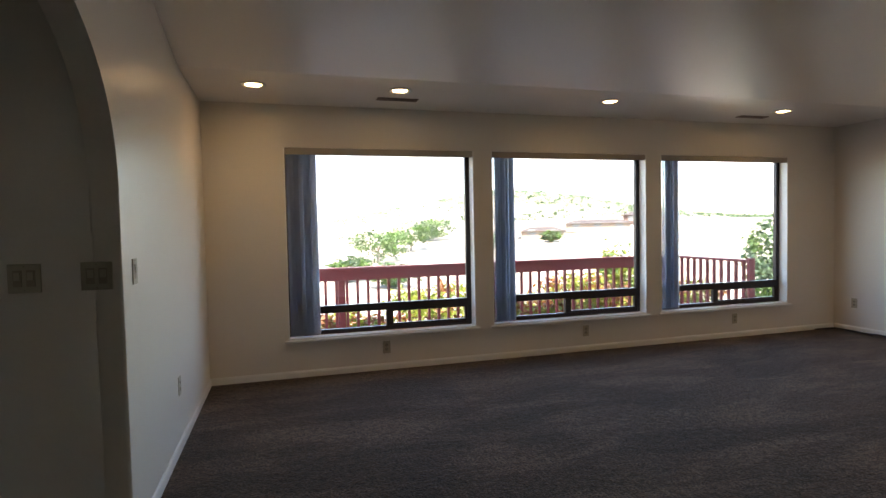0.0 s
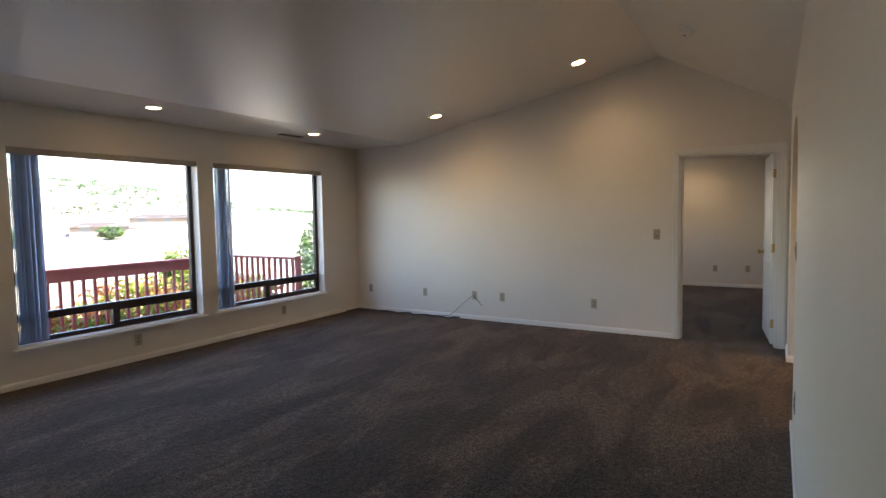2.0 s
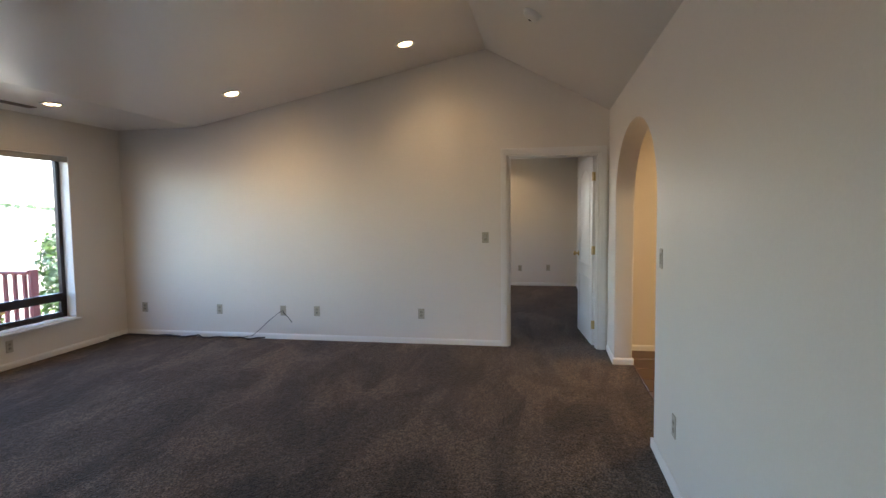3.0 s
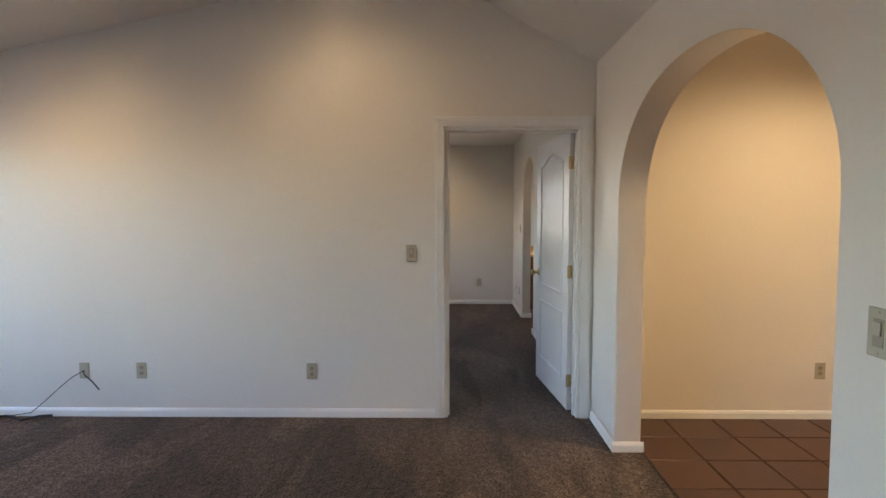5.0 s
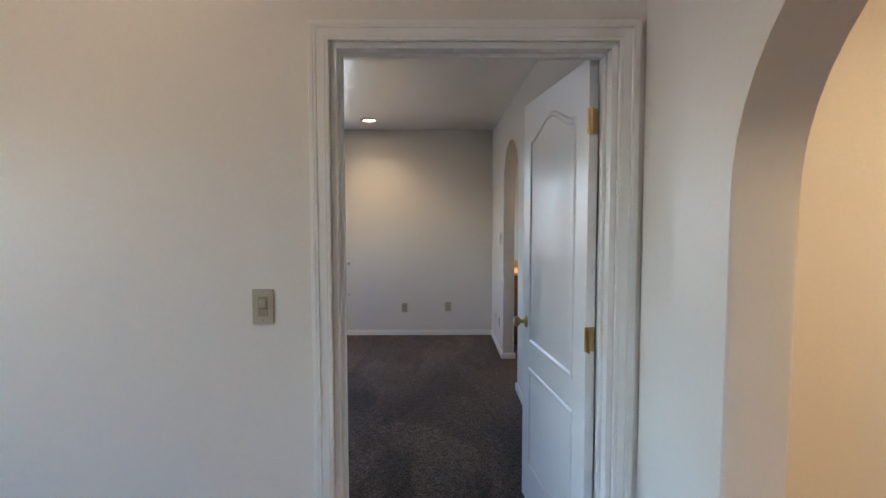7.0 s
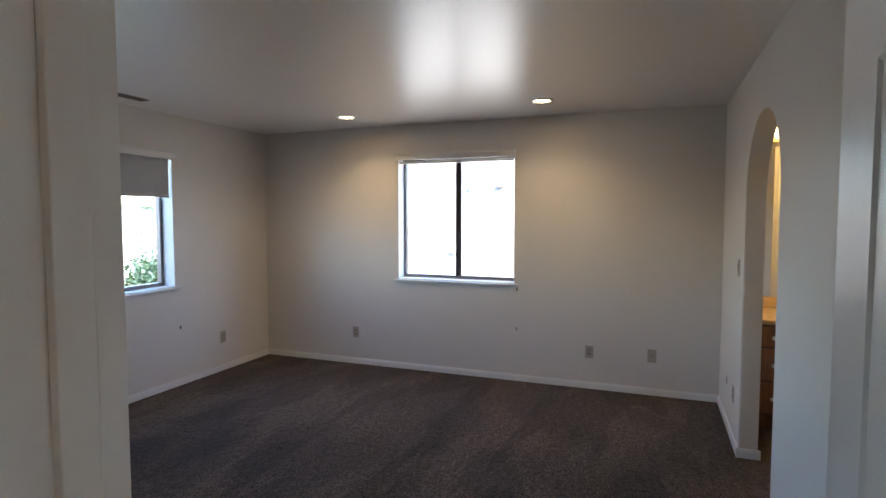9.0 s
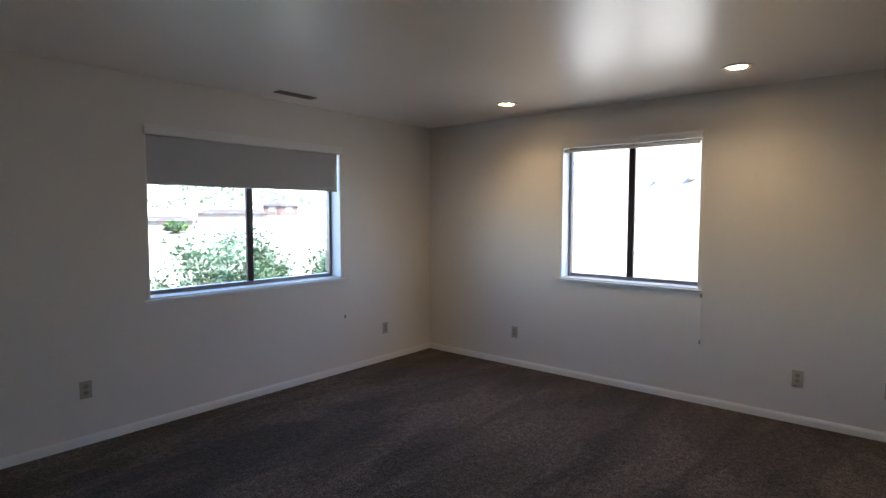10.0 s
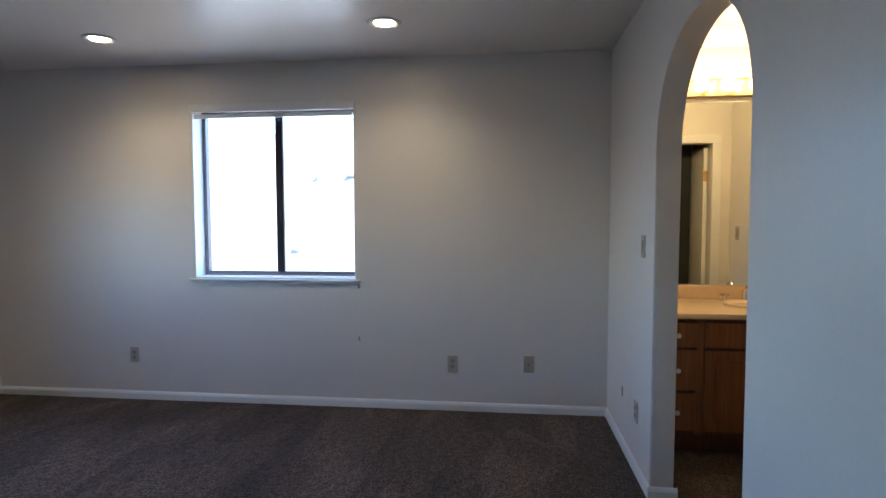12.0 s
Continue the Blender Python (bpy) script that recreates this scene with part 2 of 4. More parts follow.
def join(bm, other, m=None):
    me = bpy.data.meshes.new("join")
    if m is not None:
        bmesh.ops.transform(other, matrix=m, verts=other.verts[:])
    other.to_mesh(me)
    other.free()
    bm.from_mesh(me)
    bpy.data.meshes.remove(me)
    return bm


def lathe(profile, n=24, m=None):
    """Turns (radius, z) round the z axis."""
    bm = bmesh.new()
    rings = []
    for r, z in profile:
        if r < 1e-6:
            rings.append([bm.verts.new((0, 0, z))])
        else:
            rings.append([bm.verts.new((r * math.cos(2 * math.pi * i / n), r * math.sin(2 * math.pi * i / n), z)) for i in range(n)])
    for a, b in zip(rings, rings[1:]):
        for i in range(n):
            q = [a[i % len(a)], a[(i + 1) % len(a)], b[(i + 1) % len(b)], b[i % len(b)]]
            q = list(dict.fromkeys(q))
            if len(q) > 2:
                bm.faces.new(q)
    if m is not None:
        bmesh.ops.transform(bm, matrix=m, verts=bm.verts[:])
    return bm


def tube(points, radius, n=8):
    bm = bmesh.new()
    pts = [Vector(p) for p in points]
    rings = []
    for i, p in enumerate(pts):
        d = (pts[min(i + 1, len(pts) - 1)] - pts[max(i - 1, 0)]).normalized()
        side = d.cross(Vector((0, 0, 1)) if abs(d.z) < 0.9 else Vector((1, 0, 0))).normalized()
        up = side.cross(d)
        r = radius[i] if isinstance(radius, (list, tuple)) else radius
        rings.append([bm.verts.new(p + r * (math.cos(2 * math.pi * k / n) * side + math.sin(2 * math.pi * k / n) * up)) for k in range(n)])
    for a, b in zip(rings, rings[1:]):
        for k in range(n):
            bm.faces.new((a[k], a[(k + 1) % n], b[(k + 1) % n], b[k]))
    bm.faces.new(rings[0])
    bm.faces.new(rings[-1])
    return bm


def slab(outline, thick, bevel_from=None, bevel=0.0):
    """Extrudes an outline in (u, z) along +v: verts (u, 0..thick, z). Edges of the points from index bevel_from on are rounded."""
    bm = bmesh.new()
    a = [bm.verts.new((u, 0, z)) for u, z in outline]
    b = [bm.verts.new((u, thick, z)) for u, z in outline]
    n = len(a)
    bm.faces.new(a)
    bm.faces.new(b[::-1])
    for i in range(n):
        bm.faces.new((a[i], b[i], b[(i + 1) % n], a[(i + 1) % n]))
    if bevel:
        soft = set(a[bevel_from:] + b[bevel_from:])
        edges = [e for e in bm.edges if e.verts[0] in soft and e.verts[1] in soft
                 and abs(e.verts[0].co.y - e.verts[1].co.y) < 1e-6]
        bmesh.ops.bevel(bm, geom=edges, offset=bevel, segments=3, affect="EDGES", profile=0.5)
    return bm


def arch_points(u0, u1, spring, top, power=2.15, n=28):
    """From the foot at u1 over the crown to the foot at u0."""
    c, h = (u0 + u1) / 2, (u1 - u0) / 2
    out = [(u1, 0.0)]
    for i in range(n + 1):
        a = math.pi * i / n
        s, k = math.sin(a), math.cos(a)
        out.append((c + h * math.copysign(abs(k) ** (2 / power), k), spring + (top - spring) * abs(s) ** (2 / power)))
    out.append((u0, 0.0))
    return out


ALONG_X = Matrix.Identity(4)
ALONG_Y = Matrix(((0, -1, 0, 0), (1, 0, 0, 0), (0, 0, 1, 0), (0, 0, 0, 1)))      # u to y, v to -x


def structure(ob, label, category):
    return tagged(ob, label, category, kind="structure")


def arch_wall(name, u0, u1, height, a0, a1, spring, top, thick, m, label, mat=WALL):
    arch = arch_points(a0, a1, spring, top)
    outline = [(u0, 0.0), (u0, height), (u1, height), (u1, 0.0)] + arch
    bm = slab(outline, thick, 4, 0.014)
    bmesh.ops.transform(bm, matrix=m, verts=bm.verts[:])
    ob = part(name, bm, mat)
    smooth(ob, 35)
    return structure(ob, label, "wall")


def holed_wall(name, u0, u1, z0, z1, holes, thick, m, label):
    """Holes are (a, b, low, high), in order of a."""
    bm = bmesh.new()
    cuts = sorted({u0, u1, *(h[0] for h in holes), *(h[1] for h in holes)})
    for a, b in zip(cuts, cuts[1:]):
        hole = [h for h in holes if h[0] <= a + 1e-6 and h[1] >= b - 1e-6]
        if hole:
            if hole[0][2] > z0:
                box(a, 0, z0, b, thick, hole[0][2], bm=bm)
            box(a, 0, hole[0][3], b, thick, z1, bm=bm)
        else:
            box(a, 0, z0, b, thick, z1, bm=bm)
    bmesh.ops.remove_doubles(bm, verts=bm.verts[:], dist=1e-5)
    bmesh.ops.transform(bm, matrix=m, verts=bm.verts[:])
    return structure(part(name, bm, WALL), label, "wall")


def board(name, u0, u1, m, parent=None, h=0.062, t=0.013, label="white painted baseboard with a rounded top edge"):
    """Baseboard along u, standing out towards -v."""
    prof = [(0, 0), (-t, 0), (-t, h - 0.02), (-t * 0.7, h - 0.008), (-t * 0.35, h), (0, h)]
    bm = bmesh.new()
    a = [bm.verts.new((u0, v, z)) for v, z in prof]
    b = [bm.verts.new((u1, v, z)) for v, z in prof]
    bm.faces.new(a)
    bm.faces.new(b[::-1])
    for i in range(len(prof)):
        bm.faces.new((a[i], b[i], b[(i + 1) % len(prof)], a[(i + 1) % len(prof)]))
    bmesh.ops.transform(bm, matrix=m, verts=bm.verts[:])
    return structure(part(name, bm, TRIM), label, "baseboard")


# ---------------------------------------------------------------- plan
XW, XE, YA, YN = -0.627, 6.547, -0.543, 5.146          # living room
BX0, BX1, BY0, BY1 = 6.662, 11.425, -0.53, 4.142        # bedroom
ZF, ZB = 2.47, 2.51                                     # flat ceilings
RIDGE_Y, RIDGE_Z, BREAK_Y, LOW_Z = 0.72, 3.16, 4.12, 2.475
W_LIVING = [(0.045, 1.855), (2.035, 3.85), (4.03, 5.825)]
DOOR_Y0, DOOR_Y1, DOOR_Z = -0.45, 0.493, 2.045


def ceiling_z(y):
    if y > BREAK_Y:
        return ZF
    if y > RIDGE_Y:
        return ZF + (BREAK_Y - y) * (RIDGE_Z - ZF) / (BREAK_Y - RIDGE_Y)
    return LOW_Z + (y - YA) * (RIDGE_Z - LOW_Z) / (RIDGE_Y - YA)


def on_y(y):
    """u along x, v from y on towards +y."""
    return Matrix.Translation((0, y, 0))


def on_x(x):
    """u along y, v from x on towards +x (turned over, so u stays y)."""
    return Matrix(((0, 1, 0, x), (1, 0, 0, 0), (0, 0, 1, 0), (0, 0, 0, 1)))


structure(part("floor_side_room", box(-3.2, -3.0, -0.12, XW - 0.111, 2.58, -0.001), CARPET), "brown-grey cut pile carpet", "carpet")
structure(part("floor", box(XW - 0.11, -0.705, -0.12, 6.61, 5.146, 0.0), CARPET), "brown-grey cut pile carpet with brushed lanes", "carpet")
structure(part("floor_bedroom", box(6.612, -1.9, -0.12, 11.5, 4.146, 0.0), CARPET), "brown-grey cut pile carpet with vacuum marks", "carpet")
floor_hall = structure(part("floor_hall", box(1.35, -3.0, -0.12, 6.547, -0.708, -0.006), GROUT), "terracotta tile floor with brown grout", "tile floor")
structure(part("floor_entry", box(XW - 0.11, -3.0, -0.12, 1.348, -0.708, -0.002), CARPET), "brown-grey cut pile carpet", "carpet")

holed_wall("wall_north", XW - 0.16, XE + 0.13, -0.4, 2.62, [(a, b, 0.345, 2.09) for a, b in W_LIVING], 0.17, on_y(YN),
           "off-white painted wall with three wide picture windows")
arch_wall("wall_west", -3.0, YN, 3.3, 0.72, 2.58, 1.52, 2.22, 0.11, Matrix.Translation((-0.11 + XW, 0, 0)) @ on_x(0),
          "off-white painted wall with an arched opening")
# the wall with the bedroom door, and beyond the arch the end of the hall
holed_wall("wall_east", -3.0, YN - 0.001, 0.0, 3.3, [(DOOR_Y0, DOOR_Y1, 0.0, DOOR_Z)], BX0 - XE, on_x(XE),
           "off-white painted gable wall with the bedroom doorway")
arch_wall("wall_south", 0.62, XE - 0.001, 2.88, 4.135, 5.998, 1.50, 2.14, 0.165, on_y(YA - 0.165), "off-white painted wall with a wide arched opening")
structure(part("wall_hall_south", box(1.3, -3.16, 0, XE, -3.0, 2.88), HALL_WALL), "cream painted hall wall", "wall")
# unseen partition, added to keep the hall lamps from lighting the entry
structure(part("wall_hall_west", box(1.302, -2.999, 0, 1.46, YA - 0.166, 2.88), HALL_WALL), "cream painted hall wall", "wall")
structure(part("wall_hall_end", box(XE - 0.006, -2.998, 0, XE - 0.001, YA - 0.168, 2.819), HALL_WALL), "cream painted hall end wall in warm lamp light", "wall")
structure(part("wall_entry_south", box(XW, -3.16, 0, 1.299, -3.0, 2.7), WALL), "off-white painted wall", "wall")
# side room seen through the west arch
structure(part("wall_side_room", box(-3.2, 2.5808, 0, XW - 0.085, 2.72, 2.499), WALL), "unlit off-white wall with light switches", "wall")
structure(part("wall_side_west", box(-3.36, -3.0, 0, -3.2, 2.72, 2.7), WALL), "unlit off-white wall", "wall")
structure(part("wall_side_south", box(-3.2, -3.16, 0, XW - 0.161, -3.0, 2.7), WALL), "unlit off-white wall", "wall")
structure(part("ceiling_side_room", box(-3.2, -3.0, 2.5, XW - 0.161, 2.585, 2.6), CEIL), "painted ceiling", "ceiling")

bm = bmesh.new()
prof = [(YN, ZF), (BREAK_Y, ZF), (RIDGE_Y, RIDGE_Z), (YA, LOW_Z)]
low = [[bm.verts.new((x, y, z)) for y, z in prof] for x in (XW, XE)]
high = [[bm.verts.new((x, y, z + 0.12)) for y, z in prof] for x in (XW, XE)]
for i in range(3):
    f = bm.faces.new((low[0][i], low[1][i], low[1][i + 1], low[0][i + 1]))
    f.material_index = 1 if i == 2 else 0
    bm.faces.new((high[0][i], high[0][i + 1], high[1][i + 1], high[1][i]))
    for e in (0, 1):
        bm.faces.new((low[e][i], low[e][i + 1], high[e][i + 1], high[e][i]))
for i in (0, 3):
    bm.faces.new((low[0][i], high[0][i], high[1][i], low[1][i]))
structure(part("ceiling", bm, [CEIL, WALL]), "vaulted satin painted ceiling rising from a flat strip by the windows", "ceiling")
structure(part("ceiling_hall", box(1.461, -2.999, 2.82, XE, YA - 0.166, 2.88), CEIL), "painted hall ceiling", "ceiling")
structure(part("ceiling_entry", box(XW, -2.999, 2.52, 1.301, YA - 0.001, 2.64), CEIL), "painted ceiling", "ceiling")

# bedroom
BW = (8.36, 10.13, 0.925, 2.15)
EW = (1.25, 2.487, 0.935, 2.19)
holed_wall("wall_bedroom_north", BX0, BX1 + 0.16, -0.4, 2.66, [BW], 0.2, on_y(BY1), "off-white painted bedroom wall with a sliding window")
holed_wall("wall_bedroom_east", -3.0, BY1 - 0.001, -0.4, 2.66, [EW], 0.2, on_x(BX1), "off-white painted bedroom wall with a sliding window")
arch_wall("wall_bedroom_south", BX0 + 0.001, BX1 - 0.001, 2.66, 9.272, 10.285, 1.69, 2.165, 0.115, on_y(BY0 - 0.115), "off-white painted bedroom wall with a narrow arched opening")
structure(part("ceiling_bedroom", box(BX0, BY0, ZB, BX1, BY1, ZB + 0.1), CEIL), "satin painted bedroom ceiling", "ceiling")
structure(part("wall_bath_south", box(BX0, -1.92, 0, BX1, -1.78, 2.66), WALL), "off-white painted bathroom wall", "wall")
structure(part("ceiling_bath", box(BX0, -1.779, 2.5, BX1, BY0 - 0.116, 2.6), CEIL), "painted bathroom ceiling", "ceiling")
holed_wall("wall_bath_west", -1.779, -1.10, 0, 2.499, [(-1.62, -1.20, 0, 2.03)], 0.1, on_x(10.1), "off-white painted bathroom wall with a dark closet doorway")
structure(part("wall_bath_passage", box(9.2, -1.199, 0, 10.099, -1.10, 2.499), WALL), "off-white painted passage wall", "wall")
# near-black panel added behind the doorway, its colour replacing the closet's shade
structure(part("wall_closet_back", box(9.80, -1.56, 0, 9.84, -1.2, 2.499), SLOT), "near-black panel standing in for the shade inside the closet", "wall")
structure(part("wall_bath_end", box(9.1, -1.779, 0, 9.199, BY0 - 0.117, 2.499), WALL), "off-white painted passage wall", "wall")
# house roof
bm = bmesh.new()
for x0, x1, y_eave in ((-3.8, 6.75, 5.9), (6.751, 11.7, 4.75)):
    rp = [(y_eave, 2.72 + (5.95 - y_eave) * 0.197), (0.72, 3.75), (-3.6, 2.8)]
    rl = [[bm.verts.new((x, y, z)) for y, z in rp] for x in (x0, x1)]
    rh = [[bm.verts.new((x, y, z + 0.15)) for y, z in rp] for x in (x0, x1)]
    for i in range(2):
        bm.faces.new((rl[0][i], rl[1][i], rl[1][i + 1], rl[0][i + 1]))
        bm.faces.new((rh[0][i], rh[0][i + 1], rh[1][i + 1], rh[1][i]))
        for e in (0, 1):
            bm.faces.new((rl[e][i], rl[e][i + 1], rh[e][i + 1], rh[e][i]))
    for i in (0, 2):
        bm.faces.new((rl[0][i], rh[0][i], rh[1][i], rl[1][i]))
structure(part("roof", bm, ROOFT), "brown tiled gable roof with eaves", "roof")

for ob in (bpy.data.objects["wall_west"], bpy.data.objects["wall_east"]):
    # gable tops follow the roof
    bm = bmesh.new()
    bm.from_mesh(ob.data)
    for slope in (-0.197, 0.22):
        bmesh.ops.bisect_plane(bm, geom=bm.verts[:] + bm.edges[:] + bm.faces[:], plane_co=(0, 0.72, 3.735), plane_no=(0, -slope, 1), clear_outer=True)
    bm.to_mesh(ob.data)
    bm.free()

# baseboards
board("baseboard", XW, XE, on_y(YN))
board("baseboard", DOOR_Y1 + 0.068, YN - 0.014, on_x(XE))
FLIP = Matrix.Diagonal((1, -1, 1, 1))
board("baseboard", 2.58, YN - 0.014, on_x(XW) @ FLIP)
board("baseboard", -0.543, 0.72, on_x(XW) @ FLIP)
board("baseboard", 0.62, 4.135, on_y(YA) @ FLIP)
board("baseboard", 5.998, XE - 0.014, on_y(YA) @ FLIP)
board("baseboard", YA - 0.179, YA + 0.014, on_x(5.998))
board("baseboard", YA - 0.179, YA + 0.014, on_x(4.135) @ FLIP)
board("baseboard", -2.999, YA - 0.166, on_x(XE - 0.006))
board("baseboard", BX0, BX1, on_y(BY1))
board("baseboard", BY0, BY1 - 0.014, on_x(BX1))
board("baseboard", 10.285, BX1 - 0.014, on_y(BY0) @ FLIP)
board("baseboard", BX0, 9.272, on_y(BY0) @ FLIP)
board("baseboard", BY0 - 0.129, BY0 + 0.014, on_x(10.285))
board("baseboard", BY0 - 0.129, BY0 + 0.014, on_x(9.272) @ FLIP)
board("baseboard", DOOR_Y1 + 0.068, BY1 - 0.014, on_x(BX0) @ FLIP)


# ---------------------------------------------------------------- bedroom door
def casing(parent, x, side):
    """Moulded casing round the doorway on the face x; side -1 stands out to -x."""
    steps = [(0.0, 0.008), (0.012, 0.016), (0.04, 0.012), (0.05, 0.019), (0.066, 0.019)]
    for name, a, b in (("casing_leg", DOOR_Y0 - 0.004, -1), ("casing_leg", DOOR_Y1 + 0.004, 1)):
        bm = bmesh.new()
        for (o0, t0), (o1, t1) in zip(steps, steps[1:]):
            y0, y1 = sorted((a + b * o0, a + b * o1))
            x0, x1 = sorted((x, x + side * max(t0, t1)))
            box(x0, y0, 0.0, x1, y1, DOOR_Z + 0.004 + o1, 0.0015, bm=bm, seg=1)
        part(name, bm, TRIM, parent)
    bm = bmesh.new()
    for (o0, t0), (o1, t1) in zip(steps, steps[1:]):
        x0, x1 = sorted((x, x + side * (max(t0, t1) + 0.0006)))
        box(x0, DOOR_Y0 - 0.004 - o1, DOOR_Z + 0.004 + o0, x1, DOOR_Y1 + 0.004 + o1, DOOR_Z + 0.004 + o1, 0.0015, bm=bm, seg=1)
    part("casing_head", bm, TRIM, parent)


door_frame = structure(new("door_1"), "white painted door casing, jamb and stops", "door frame")
casing(door_frame, XE, -1)
casing(door_frame, BX0, 1)
for y0, y1 in ((DOOR_Y0, DOOR_Y0 + 0.018), (DOOR_Y1 - 0.018, DOOR_Y1)):
    part("jamb", box(XE - 0.001, y0, 0, BX0 + 0.001, y1, DOOR_Z, 0.001), TRIM, door_frame)
part("jamb_head", box(XE - 0.0012, DOOR_Y0 + 0.018, DOOR_Z - 0.018, BX0 + 0.0012, DOOR_Y1 - 0.018, DOOR_Z, 0.001), TRIM, door_frame)
for y0, y1 in ((DOOR_Y0 + 0.0185, DOOR_Y0 + 0.03), (DOOR_Y1 - 0.03, DOOR_Y1 - 0.0185)):
    part("door_stop", box(XE + 0.045, y0, 0, XE + 0.08, y1, DOOR_Z - 0.0185, 0.002), TRIM, door_frame)
part("door_stop", box(XE + 0.0455, DOOR_Y0 + 0.03, DOOR_Z - 0.032, XE + 0.0795, DOOR_Y1 - 0.03, DOOR_Z - 0.0185, 0.002), TRIM, door_frame)


def panel_outline(x0, x1, z0, z1, rise, n=16):
    """A panel with an eyebrow top: (x, z) round it."""
    pts = [(x0, z0), (x1, z0), (x1, z1)]
    if rise:
        for i in range(1, n):
            f = i / n
            pts.append((x1 + (x0 - x1) * f, z1 + rise * math.sin(math.pi * f) ** 2))
    pts.append((x0, z1))
    return pts


def raised_panel(x0, x1, z0, z1, rise, y, out):
    """A sunken moulding with a raised field, on the face y; out is the face's direction."""
    bm = bmesh.new()
    loops = []
    for inset, off in ((0.0, 0.0005), (0.006, 0.006), (0.018, 0.0065), (0.026, 0.001), (0.040, 0.0008), (0.062, 0.0055)):
        loops.append([bm.verts.new((x, y + out * off, z)) for x, z in panel_outline(x0 + inset, x1 - inset, z0 + inset, z1 - inset, rise)])
    for a, b in zip(loops, loops[1:]):
        for i in range(len(a)):
            bm.faces.new((a[i], a[(i + 1) % len(a)], b[(i + 1) % len(b)], b[i]))
    bm.faces.new(loops[-1])
    return bm


DW, DH = 0.872, 2.02
door = thing("bedroom_door", "white moulded two-panel door with arched top panel, standing open", "door",
             pose(BX0 + 0.012, DOOR_Y0 + 0.022, 0.012, 0, 0, 6.0))
part("door_leaf", box(0, 0, 0, DW, 0.035, DH, 0.002), DOORP, door)
for y, out in ((0.035, 1), (0.0, -1)):
    smooth(part("upper_panel", raised_panel(0.125, DW - 0.125, 0.83, 1.84, 0.075, y, out), DOORP, door), 25)
    smooth(part("lower_panel", raised_panel(0.125, DW - 0.125, 0.20, 0.71, 0.0, y, out), DOORP, door), 25)
knob_prof = [(0.0, 0.064), (0.018, 0.063), (0.026, 0.055), (0.027, 0.046), (0.02, 0.036), (0.011, 0.03), (0.010, 0.012), (0.026, 0.009), (0.032, 0.004), (0.032, 0.0)]
for y, rx in ((0.0352, -90), (-0.0002, 90)):
    smooth(part("door_knob", lathe(knob_prof, 24, pose(DW - 0.065, y, 0.93, rx)), BRASS, door, "polished brass door knob"), 50)
part("latch_plate", box(DW, 0.006, 0.90, DW + 0.0025, 0.029, 0.96, 0.001), BRASS, door)
for z in (0.22, 1.02, 1.80):
    hinge = part("hinge", lathe([(0, 0), (0.0065, 0), (0.0065, 0.089), (0, 0.089)], 12, pose(-0.006, 0.036, z - 0.045)), BRASS, door, "brass butt hinge")
    part("hinge_leaf", box(-0.003, 0.004, z - 0.045, -0.0005, 0.036, z + 0.045, 0.0008), BRASS, hinge)
    part("jamb_leaf", box(-0.04, 0.034, z - 0.045, -0.006, 0.0365, z + 0.045, 0.0008), BRASS, hinge)


